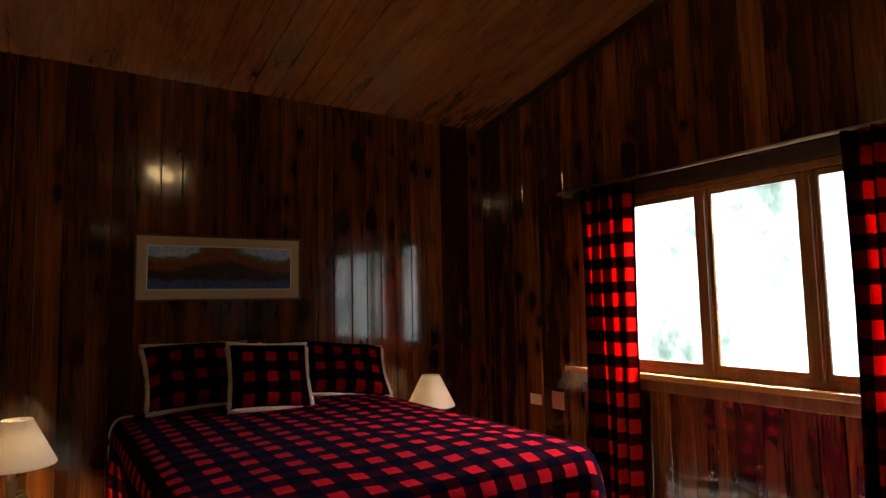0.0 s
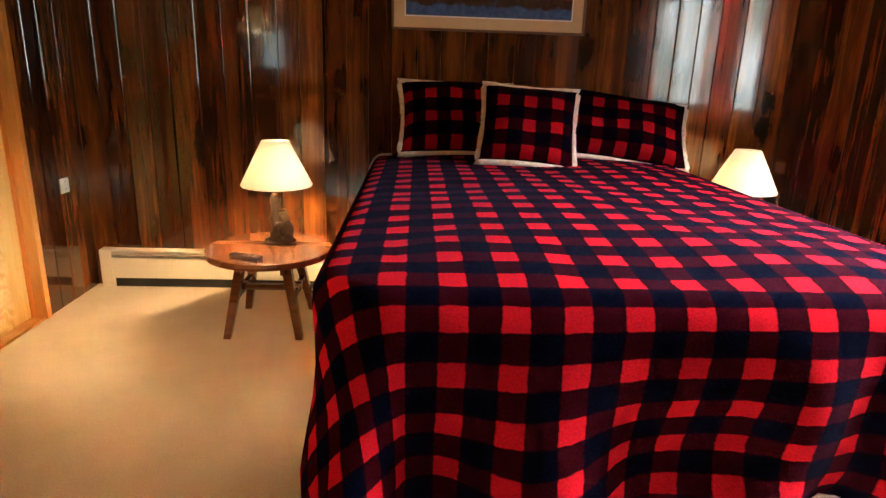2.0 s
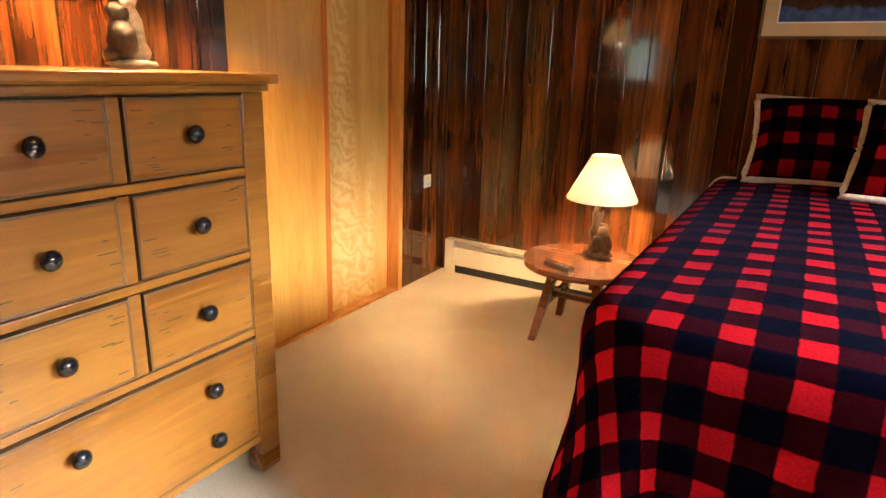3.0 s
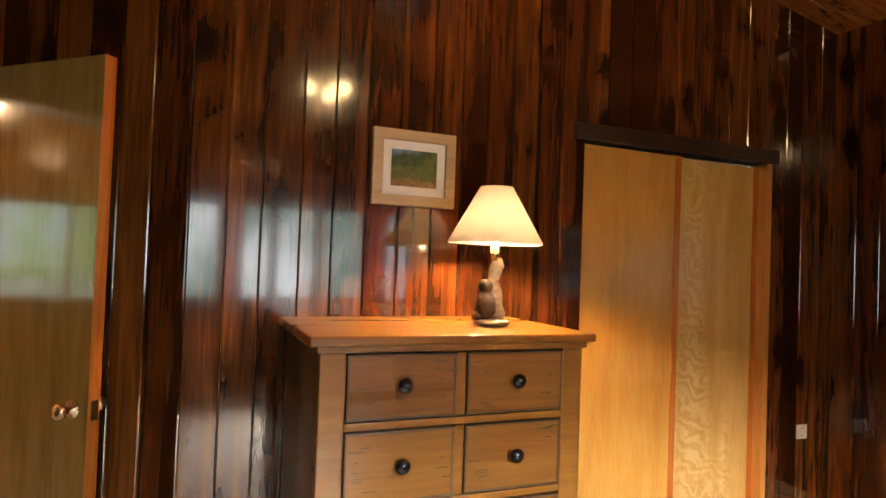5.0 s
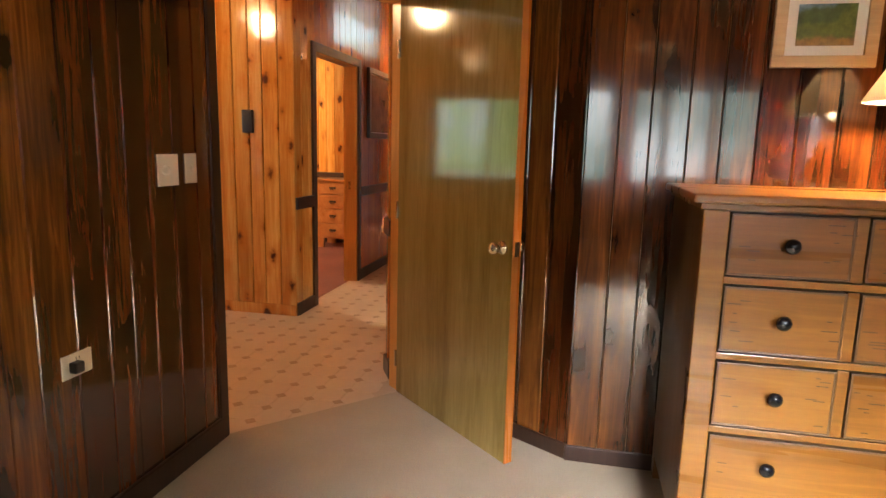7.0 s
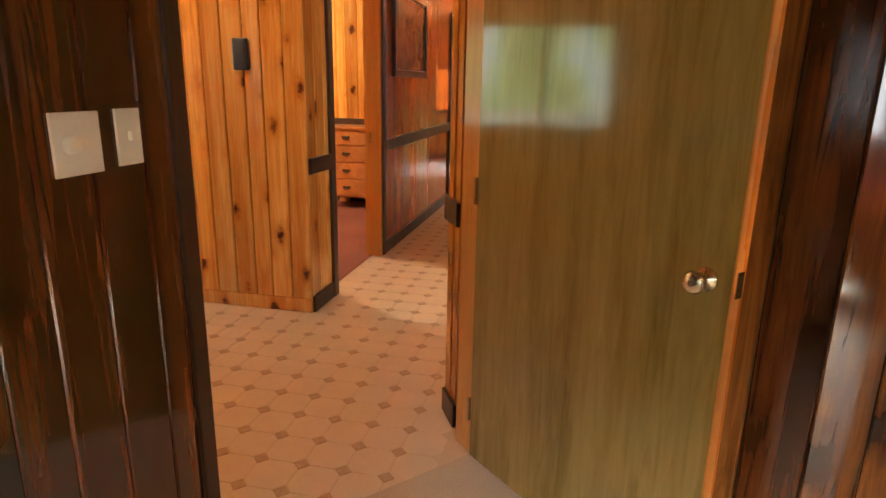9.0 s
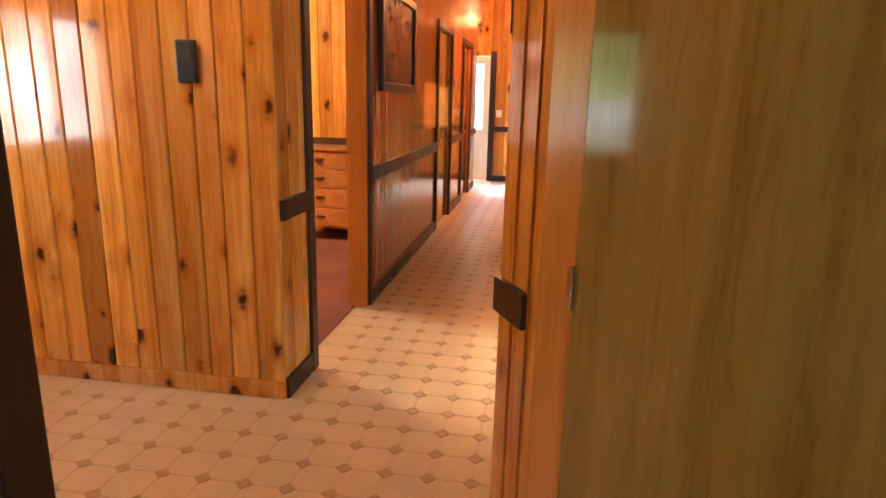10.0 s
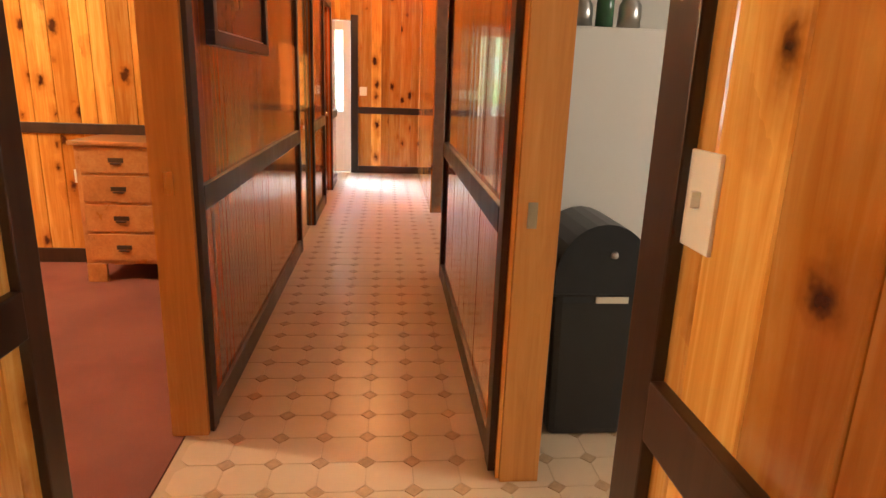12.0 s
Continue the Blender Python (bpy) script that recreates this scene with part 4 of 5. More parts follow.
# ---------------------------------------------------------------- curtains
def curtain(y0, y1, z0, z1, seed, label):
    base = empty("curtain", Matrix.Translation((XE - 0.1, (y0 + y1) / 2, 0)), label, "curtain", "window curtains")
    bm = bmesh.new()
    uv = bm.loops.layers.uv.new("UVMap")
    n, k = 84, 40
    grid = []
    rng = random.Random(seed)
    ph = [rng.uniform(0, 6.28) for _ in range(4)]
    for i in range(n + 1):
        t = i / n
        col = []
        for j in range(k + 1):
            v = j / k
            z = z0 + (z1 - z0) * v
            amp = 0.028 + 0.018 * (1 - v)
            y = (t - 0.5) * (y1 - y0) * (1.0 + 0.06 * (1 - v) - 0.05 * math.sin(v * 3.1)) + 0.01 * math.sin(v * 4 + t * 9)
            x = amp * math.sin(t * 6.2832 * 5 + ph[0] + 0.6 * math.sin(v * 2 + ph[1])) + 0.012 * math.sin(t * 17 + ph[2] + v * 2)
            col.append(bm.verts.new((x, y, z)))
        grid.append(col)
    for i in range(n):
        for j in range(k):
            f = bm.faces.new((grid[i][j], grid[i + 1][j], grid[i + 1][j + 1], grid[i][j + 1]))
            for lp, (a, b) in zip(f.loops, ((i, j), (i + 1, j), (i + 1, j + 1), (i, j + 1))):
                lp[uv].uv = (a / n * (y1 - y0) * 1.55, z0 + (z1 - z0) * b / k)
    cl = obj("cloth", bm, CURTAINCLOTH, base, smooth=True)
    sol = cl.modifiers.new("thick", "SOLIDIFY")
    sol.thickness = 0.003
    return base


def curtain_cloth():
    # Bed's check with brighter reds, the window's light on the cloth put in.
    m = plaid("lit_curtain_plaid", (0.88, 0.035, 0.025), 0.145, 0.228, (0.075, 0.003, 0.004))
    nodes, links = m.node_tree.nodes, m.node_tree.links
    bsdf = nodes["Principled BSDF"]
    tr = nodes.new("ShaderNodeBsdfTranslucent")
    links.new(bsdf.inputs["Base Color"].links[0].from_socket, tr.inputs["Color"])
    mx = nodes.new("ShaderNodeMixShader")
    mx.inputs[0].default_value = 0.62
    links.new(bsdf.outputs[0], mx.inputs[1])
    links.new(tr.outputs[0], mx.inputs[2])
    links.new(mx.outputs[0], nodes["Material Output"].inputs["Surface"])
    return m


CURTAINCLOTH = curtain_cloth()
curtain(3.07, 3.47, 0.03, 2.07, 1, "red and black checked curtain hanging open beside the window")
curtain(1.62, 1.93, 0.03, 2.07, 2, "red and black checked curtain hanging open beside the window")
rod = empty("curtain_rod", Matrix.Translation((XE - 0.1, 2.42, 2.08)), "thin white metal curtain rod over the window", "curtain rod")
lathe("tube", [(0.009, -1.25), (0.009, 1.25)], STEEL, rod, Matrix.Rotation(radians(90), 4, "X"), 12)
for y in (-1.2, 1.2):
    box("bracket", (-0.006, y - 0.01, -0.03), (0.1, y + 0.01, 0.012), STEEL, rod, 0.003)

# ---------------------------------------------------------------- baseboard heaters
def heater(p0, p1, s0, s1, label):
    m, _ = frame_of(p0, p1)
    base = tagged(new("baseboard_heater"), label, "heater", "baseboard heaters")
    base.matrix_basis = m
    box("back_plate", (s0, 0.002, 0.03), (s1, 0.012, 0.215), HEATER, base)
    box("front_cover", (s0, 0.052, 0.055), (s1, 0.062, 0.172), HEATER, base, 0.004)
    box("top_cover", (s0, 0.013, 0.203), (s1, 0.056, 0.215), HEATER, base, 0.004)
    box("damper", (s0 + 0.05, 0.03, 0.184), (s1 - 0.05, 0.055, 0.192), HEATER, base, 0.002)
    # Near-black blocks stand for the shade in the slot and floor gap.
    box("fin_bank", (s0 + 0.06, 0.014, 0.07), (s1 - 0.06, 0.048, 0.16), SLOT, base)
    box("toe_strip", (s0, 0.013, 0.0), (s1, 0.04, 0.05), SLOT, base)
    for s in (s0, s1 - 0.06):
        box("end_cap", (s - 0.004, 0.001, 0.0), (s + 0.06, 0.066, 0.218), HEATER, base, 0.005)


heater((XE, YN), (XW, YN), 0.12, 4.12, "cream metal baseboard heater along the wall")
heater((XE, YS), (XE, YN), 0.3, 4.6, "cream metal baseboard heater under the window")

# ---------------------------------------------------------------- lamps and side tables
def lamp_shade(base, z0, z1, r0, r1):
    lathe("shade", [(r0, z0), (r0 + 0.0015, z0 + 0.006), (r1, z1 - 0.004), (r1 - 0.002, z1), (r1 - 0.005, z1 - 0.003), (r0 - 0.004, z0 + 0.004), (r0, z0)], SHADE, base, steps=40, cap=False)
    b = lathe("bulb", [(0.012, z0 - 0.01), (0.014, z0 + 0.03), (0.03, z0 + 0.07), (0.026, z0 + 0.1), (0.005, z0 + 0.116)], BULB, base, steps=16)
    b.visible_shadow = False
    lathe("socket", [(0.016, z0 - 0.06), (0.016, z0 - 0.012)], BRASS, base, steps=14)
    bm = bmesh.new()
    for a in (0, 1.5708):
        d = Vector((math.cos(a), math.sin(a), 0))
        add_box(bm, (-r1 + 0.004, -0.0015, z1 - 0.02), (r1 - 0.004, 0.0015, z1 - 0.017), 0, Matrix.Rotation(a, 4, "Z"))
    obj("spider", bm, BRASS, base)


def lump(bm, at, r, squash=(1, 1, 1)):
    made = bmesh.ops.create_icosphere(bm, subdivisions=2, radius=1)["verts"]
    for v in made:
        k = 1 + 0.12 * noise.noise(v.co * 2.1 + Vector(at) * 9)
        v.co = Vector([c * r * s * k + p for c, s, p in zip(v.co, squash, at)])


def table_lamp(at, z, base_h, shade, trunk_mat, label, turn=0):
    base = empty("table_lamp", Matrix.Translation((at[0], at[1], z)) @ Matrix.Rotation(turn, 4, "Z"), label, "lamp", "table lamps")
    bm = bmesh.new()
    lump(bm, (0.005, 0, 0.014), 0.078, (1.0, 0.8, 0.17))
    obj("foot", bm, trunk_mat, base, smooth=True)
    bm = bmesh.new()
    n = 14
    rings = []
    for k in range(9):
        zz = 0.015 + (base_h - 0.02) * k / 8
        r = 0.03 - 0.01 * k / 8 + 0.006 * math.sin(k * 2.1)
        rings.append([bm.verts.new((-0.012 + r * (1 + 0.16 * noise.noise(Vector((a * 3, zz * 20, at[0])))) * math.cos(a), 0.008 * math.sin(k) + r * math.sin(a), zz)) for a in (6.2832 * i / n for i in range(n))])
    for a, b in zip(rings, rings[1:]):
        for i in range(n):
            bm.faces.new((a[i], a[(i + 1) % n], b[(i + 1) % n], b[i]))
    bm.faces.new(rings[0])
    bm.faces.new(rings[-1])
    add_box(bm, (-0.005, -0.008, base_h * 0.62), (0.04, 0.008, base_h * 0.68), 0.004)
    obj("trunk", bm, trunk_mat, base, smooth=True)
    bm = bmesh.new()
    lump(bm, (0.036, -0.012, 0.07), 0.046, (0.85, 0.8, 1.15))
    lump(bm, (0.03, -0.018, 0.135), 0.027)
    lump(bm, (0.052, -0.035, 0.035), 0.022, (1.2, 1, 0.8))
    lump(bm, (0.01, -0.035, 0.1), 0.016, (1.5, 1, 1))
    obj("carved_figure", bm, BRONZE, base, smooth=True)
    lamp_shade(base, *shade)


def round_table(at, label):
    base = empty("side_table", Matrix.Translation(at), label, "table", "bedside tables")
    r, z = 0.29, 0.385
    bm = bmesh.new()
    edges = [-r, -0.2, -0.1, 0.0, 0.1, 0.2, r]
    for a, b in zip(edges, edges[1:]):
        pts = []
        steps = 8
        for i in range(steps + 1):
            y = a + 0.0012 + (b - a - 0.0024) * i / steps
            pts.append((math.sqrt(max(0.0004, r * r - y * y)), y))
        ring = pts + [(-x, y) for x, y in reversed(pts)]
        lo = [bm.verts.new((x, y, z - 0.028)) for x, y in ring]
        hi = [bm.verts.new((x, y, z)) for x, y in ring]
        bm.faces.new(lo)
        bm.faces.new(hi)
        for i in range(len(ring)):
            j = (i + 1) % len(ring)
            bm.faces.new((lo[i], lo[j], hi[j], hi[i]))
    obj("top", bm, TABLEWOOD, base)
    for sx in (-1, 1):
        for sy in (-1, 1):
            bm = bmesh.new()
            top, foot = Vector((sx * 0.1, sy * 0.12, z - 0.03)), Vector((sx * 0.165, sy * 0.19, 0))
            for v in add_box(bm, (-0.02, -0.02, 0), (0.02, 0.02, 1), 0):
                k = v.co.z
                p = foot.lerp(top, k)
                v.co = Vector((p.x + v.co.x * (0.8 + 0.3 * k), p.y + v.co.y * (0.8 + 0.3 * k), p.z))
            obj("leg", bm, TABLEWOOD, base)
    for sx in (-1, 1):
        box("rail", (sx * 0.13 - 0.012, -0.15, 0.17), (sx * 0.13 + 0.012, 0.15, 0.205), TABLEWOOD, base, 0.003)
        box("apron", (sx * 0.1 - 0.012, -0.2, 0.31), (sx * 0.1 + 0.012, 0.2, 0.356), TABLEWOOD, base, 0.003)
    box("stretcher", (-0.14, -0.02, 0.175), (0.14, 0.02, 0.2), TABLEWOOD, base, 0.003)
    return base


TBL, TBR = (0.72, 4.12), (3.10, 4.30)
tb = round_table((*TBL, 0), "round stained wooden side table with splayed legs")
copy_thing(tb, Matrix.Translation((*TBR, 0)))
LH = (0.285, 0.495, 0.165, 0.065)
table_lamp((TBL[0] + 0.03, TBL[1] + 0.08), 0.385, 0.25, LH, BRONZE, "dark carved table lamp with a lit cream shade")
table_lamp((3.10, 4.36), 0.385, 0.25, LH, BRONZE, "dark carved table lamp with a lit cream shade")
bulb_light("bedside_bulb_1", (TBL[0] + 0.03, TBL[1] + 0.08, 0.385 + 0.37), 43, WARM)
bulb_light("bedside_bulb_2", (3.10, 4.36, 0.385 + 0.37), 26, WARM)
rc = empty("remote_control", pose(0.66, 3.93, 0.385, 0, 0, 70), "small black remote control on the side table", "remote")
box("case", (-0.022, -0.075, 0), (0.022, 0.075, 0.018), BLACK, rc, 0.005)
for i in range(6):
    box("button", (-0.012 + 0.014 * (i % 2), -0.05 + 0.025 * (i // 2), 0.017), (-0.004 + 0.014 * (i % 2), -0.042 + 0.025 * (i // 2), 0.0195), STEEL, rc)

# ceiling light over the bed
cl = empty("ceiling_light", Matrix.Translation((1.81, 2.28, room_top(2.28))), "hanging ceiling light with three lit globes", "ceiling light")
lathe("canopy", [(0.07, 0.0), (0.06, -0.03), (0.012, -0.04)], BRASS, cl, steps=20)
lathe("stem", [(0.01, -0.03), (0.01, -0.5)], BRASS, cl, steps=10)
for a in (0.4, 2.5, 4.6):
    g = lathe("globe", [(0.01, 0.05), (0.04, 0.04), (0.055, 0.0), (0.04, -0.04), (0.008, -0.055)], glowing("globe", (1.0, 0.66, 0.3), 30), cl, Matrix.Translation((0.13 * math.cos(a), 0.13 * math.sin(a), -0.56)), 16)
    g.visible_shadow = False
    bm = bmesh.new()
    add_box(bm, (0, -0.008, -0.5), (0.14, 0.008, -0.485), 0.003, Matrix.Rotation(a, 4, "Z"))
    obj("arm", bm, BRASS, cl)
bulb_light("ceiling_bulbs", (1.81, 2.28, room_top(2.28) - 0.64), 0.6, WARM, 0.12)

# ---------------------------------------------------------------- pictures
def framed(at, w, h, border, mat_w, frame_mat, mat_mat, art_mat, label, depth=0.025):
    """A framed picture, hung; its own x runs along the wall, y out of it."""
    base = empty("picture", at, label, "picture")
    bm = bmesh.new()
    for lo, hi in (((-w / 2, 0.002, -h / 2), (w / 2, depth, -h / 2 + border)), ((-w / 2, 0.002, h / 2 - border), (w / 2, depth, h / 2)),
                   ((-w / 2, 0.002, -h / 2 + border), (-w / 2 + border, depth, h / 2 - border)), ((w / 2 - border, 0.002, -h / 2 + border), (w / 2, depth, h / 2 - border))):
        add_box(bm, lo, hi, 0.003)
    obj("frame", bm, frame_mat, base)
    b = border
    box("mat_board", (-w / 2 + b, 0.003, -h / 2 + b), (w / 2 - b, depth * 0.5, h / 2 - b), mat_mat, base)
    k = b + mat_w
    box("bevel_line", (-w / 2 + k - 0.006, depth * 0.5, -h / 2 + k - 0.006), (w / 2 - k + 0.006, depth * 0.5 + 0.001, h / 2 - k + 0.006), WHITE, base)
    box("print", (-w / 2 + k, depth * 0.5 + 0.0005, -h / 2 + k), (w / 2 - k, depth * 0.5 + 0.002, h / 2 - k), art_mat, base)
    return base


FRAMEDARK = plain("dark_picture_frame", (0.05, 0.028, 0.018), 0.3, var=0.3)
framed(pose(1.77, YN, 1.618, 0, 0, 180), 1.0, 0.4, 0.012, 0.06, CHESTDARK, MATBOARD, LAKE, "long framed lake landscape print with a tan mat")
framed(pose(XW, 2.186, 1.792, 0, 0, -90), 0.345, 0.298, 0.042, 0.035, FRAMEWOOD, WHITE, VALLEY, "small mountain view in a pale wooden frame")
framed(pose(-4.24, YL, 1.735, 0, 0, 0), 1.04, 0.68, 0.05, 0.01, FRAMEDARK, FRAMEDARK, OLDPIC, "large dark framed print in the corridor", 0.035)
framed(pose(-1.62, YC - 0.02, 1.83, 0, 0, 180), 0.45, 0.6, 0.04, 0.01, FRAMEDARK, FRAMEDARK, OLDPIC, "dark framed print by the kitchen doorway", 0.03)

# ---------------------------------------------------------------- chest of drawers
KNOBBLACK = plain("glossy_black_knob", (0.008, 0.008, 0.009), 0.12, var=0.05, bumpy=0.0)


def knob(base, x, y, z):
    lathe("knob", [(0.009, 0), (0.009, 0.012), (0.02, 0.017), (0.023, 0.026), (0.017, 0.035), (0.004, 0.039)], KNOBBLACK, base, Matrix.Translation((x, y, z)) @ Matrix.Rotation(radians(90), 4, "Y"), 16)


def chest():
    base = empty("chest_of_drawers", Matrix.Translation((-0.03, 2.15, 0)), "tall waxed pine chest of drawers with black knobs", "chest of drawers")
    d0, d1, hy, top = -0.32, 0.27, 0.43, 1.185
    box("top", (d0, -hy - 0.035, top), (d1 + 0.03, hy + 0.035, top + 0.028), CHEST, base, 0.008)
    box("moulding", (d0, -hy - 0.012, top - 0.02), (d1 + 0.012, hy + 0.012, top), CHEST, base, 0.005)
    # Sides and back in the darker pine, their shade painted in.
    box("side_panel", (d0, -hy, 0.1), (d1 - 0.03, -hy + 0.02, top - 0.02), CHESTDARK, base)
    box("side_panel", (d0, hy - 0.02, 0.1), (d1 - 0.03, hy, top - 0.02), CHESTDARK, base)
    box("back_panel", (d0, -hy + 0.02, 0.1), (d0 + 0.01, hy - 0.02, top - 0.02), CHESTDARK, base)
    for sy in (-1, 1):
        y0, y1 = sorted((sy * hy, sy * (hy - 0.075)))
        box("post", (d1 - 0.06, y0, 0.0), (d1, y1, top - 0.02), CHEST, base, 0.005)
        box("back_foot", (d0, y0, 0.0), (d0 + 0.05, y1, 0.1), CHEST, base, 0.004)
    # The carcass is dark so that gaps between drawers read as shaded.
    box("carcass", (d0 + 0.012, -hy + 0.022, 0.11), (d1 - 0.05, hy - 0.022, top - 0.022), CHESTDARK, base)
    for z in (0.11, 0.468, 0.706, 0.943):
        box("rail", (d1 - 0.048, -hy + 0.05, z), (d1 - 0.004, hy - 0.05, z + 0.022), CHEST, base, 0.003)
    box("rail", (d1 - 0.048, -hy + 0.05, 1.163), (d1 - 0.004, hy - 0.05, 1.165), CHEST, base)
    rows = ((0.968, 1.16, 2), (0.731, 0.94, 2), (0.493, 0.703, 2), (0.135, 0.465, 1))
    rng = random.Random(9)
    for z0, z1, n in rows:
        if n == 2:
            box("divider", (d1 - 0.046, -0.016, z0), (d1 - 0.006, 0.016, z1), CHEST, base, 0.003)
        for i in range(n):
            a, b = (-0.351, 0.351) if n == 1 else ((-0.351, -0.02), (0.02, 0.351))[i]
            dr = box("drawer", (d1 - 0.045, a, z0 + 0.004), (d1 + 0.0, b, z1 - 0.004), CHEST, base, 0.006)
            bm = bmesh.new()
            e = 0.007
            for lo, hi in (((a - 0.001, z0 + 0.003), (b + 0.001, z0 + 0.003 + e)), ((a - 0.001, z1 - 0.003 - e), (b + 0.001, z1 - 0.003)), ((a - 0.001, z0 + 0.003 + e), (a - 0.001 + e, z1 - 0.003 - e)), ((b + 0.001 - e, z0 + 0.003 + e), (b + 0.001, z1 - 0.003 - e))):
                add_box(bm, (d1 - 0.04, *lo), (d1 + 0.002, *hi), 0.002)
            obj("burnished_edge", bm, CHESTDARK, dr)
            bm = bmesh.new()
            for _ in range(9):
                yy, zz, ln = rng.choice((a + 0.03, b - 0.06)) + rng.uniform(-0.02, 0.03), rng.uniform(z0 + 0.02, z1 - 0.02), rng.uniform(0.012, 0.045)
                add_box(bm, (d1 - 0.001, yy, zz), (d1 + 0.0006, yy + ln, zz + 0.0025))
            tagged(obj("scratch", bm, TRIM, dr), kind="stuff")
            if n == 2:
                knob(dr, d1, (a + b) / 2, (z0 + z1) / 2 + 0.005)
            else:
                for y in (-0.185, 0.185):
                    for z in (0.22, 0.375):
                        knob(dr, d1, y, z)


chest()
table_lamp((0.0, 2.37), 1.213, 0.24, (0.285, 0.485, 0.165, 0.06), BARK, "carved pale trunk table lamp with a lit cream shade", -0.9)
bulb_light("chest_lamp_bulb", (0.0, 2.37, 1.213 + 0.36), 54.0, WARM)

# closet doors
for nm, y0, y1, x in (("door_closet_1", 3.0, 3.56, XW - 0.005), ("door_closet_2", 3.52, 4.12, XW - 0.045)):
    d = tagged(box(nm, (x - 0.03, y0, 0.02), (x, y1, 1.985), BIRCH if nm.endswith("1") else FLAMEBIRCH, None, 0.002), "sliding birch veneer closet door", "door", kind="structure")
    box("edge_strip", (x - 0.029, y1 - 0.03, 0.021), (x + 0.004, y1 + 0.002, 1.984), EDGE, d)
tagged(box("trim_closet_head", (XW - 0.1, 2.94, 2.0), (XW + 0.022, 4.2, 2.075), TRIM, None, 0.004), "dark stained closet head trim", "trim", kind="structure")
tagged(box("trim_closet_side", (XW - 0.09, 4.122, 0.0), (XW + 0.012, 4.16, 2.0), JAMB, None, 0.003), "orange pine closet side trim", "trim", kind="structure")
tagged(box("trim_closet_track", (XW - 0.09, 3.0, 0.0), (XW + 0.004, 4.12, 0.014), JAMB), "pine closet door track", "trim", kind="structure")

# ---------------------------------------------------------------- bedroom door, standing open
def slab_door(name, hinge, angle, length, high, mat, edge, label, hand=-1):
    base = tagged(new(name), label, "door", kind="structure")
    base.matrix_basis = Matrix.Translation((*hinge, 0)) @ Matrix.Rotation(angle, 4, "Z")
    box("leaf", (0.004, -0.02, 0.012), (length - 0.004, 0.02, high), mat, base, 0.002)
    box("edge_strip", (length - 0.004, -0.02, 0.012), (length, 0.02, high), edge, base)
    for sgn in (-1, 1):
        lathe("knob", [(0.028, 0.0), (0.028, 0.006), (0.011, 0.01), (0.011, 0.03), (0.024, 0.038), (0.027, 0.05), (0.02, 0.06), (0.003, 0.063)], BRASS, base,
              Matrix.Translation((length - 0.065, sgn * 0.02, 0.93)) @ Matrix.Rotation(radians(-90 * sgn), 4, "X"), 20)
    box("latch", (length - 0.001, -0.012, 0.9), (length + 0.002, 0.012, 0.96), BRASS, base)
    for z in (0.2, 1.0, 1.8):
        box("hinge", (-0.006, -0.03, z - 0.045), (0.006, -0.018, z + 0.045), BRASS, base, 0.002)


slab_door("door_1", (-0.885, 0.463), radians(46.3), 0.92, 2.035, DOORVEN, EDGE, "flat wood veneer door standing open with a brass knob")
# corridor doors
for nm, a, b, mat in (("door_3", -6.85, -6.0, PINE), ("door_4", -8.7, -7.9, REDWOOD)):
    d = tagged(box(nm, (a, YL - 0.06, 0.01), (b, YL - 0.02, 2.04), mat, None, 0.003), "closed pine slab door in the corridor", "door", kind="structure")
    lathe("knob", [(0.024, 0.0), (0.01, 0.01), (0.01, 0.03), (0.026, 0.045), (0.015, 0.06)], BRASS, d, Matrix.Translation((b - 0.07, YL - 0.02, 0.93)) @ Matrix.Rotation(radians(-90), 4, "X"), 16)

# ---------------------------------------------------------------- switches, outlets, small fittings
def plate(name, at, w, h, label, holes=1, kind="toggle"):
    """A wall plate; own x along the wall, y out of it."""
    base = empty(name, at, label, name.replace("_", " "))
    box("cover", (-w / 2, 0.001, -h / 2), (w / 2, 0.007, h / 2), IVORY, base, 0.002)
    for i in range(holes):
        x = (i - (holes - 1) / 2) * 0.046
        if kind == "toggle":
            box("toggle", (x - 0.005, 0.006, -0.008), (x + 0.005, 0.018, 0.012), IVORY, base, 0.002)
        elif kind == "dial":
            lathe("dial", [(0.018, 0.006), (0.016, 0.02), (0.004, 0.021)], IVORY, base, Matrix.Translation((x + 0.02, 0, 0)) @ Matrix.Rotation(radians(-90), 4, "X"), 18)
        elif kind == "socket":
            for z in (-0.02, 0.02):
                box("socket", (x - 0.014, 0.006, z - 0.013), (x + 0.014, 0.009, z + 0.013), IVORY, base, 0.001)
                for dx in (-0.006, 0.006):
                    box("slot", (x + dx - 0.0012, 0.0085, z - 0.004), (x + dx + 0.0012, 0.0095, z + 0.006), BLACK, base)
    return base


plate("dimmer_switch", pose(0.13, YS, 1.217, 0, 0, 0), 0.118, 0.118, "ivory double plate with a round dimmer", 1, "dial")
plate("light_switch", pose(-0.01, YS, 1.22, 0, 0, 0), 0.072, 0.116, "ivory light switch beside the doorway")
so = plate("wall_outlet", pose(0.62, YS, 0.628, 0, 0, 0), 0.118, 0.075, "ivory wall outlet with a black plug", 1, "socket")
box("plug", (0.0, 0.007, -0.02), (0.035, 0.035, 0.015), BLACK, so, 0.005)
plate("wall_outlet", pose(XE, 4.065, 0.68, 0, 0, 90), 0.115, 0.072, "ivory wall outlet low on the boards", 1, "socket")
plate("blank_plate", pose(XE, 3.84, 0.697, 0, 0, 90), 0.115, 0.118, "ivory blank wall plate low on the boards", 0, "none")
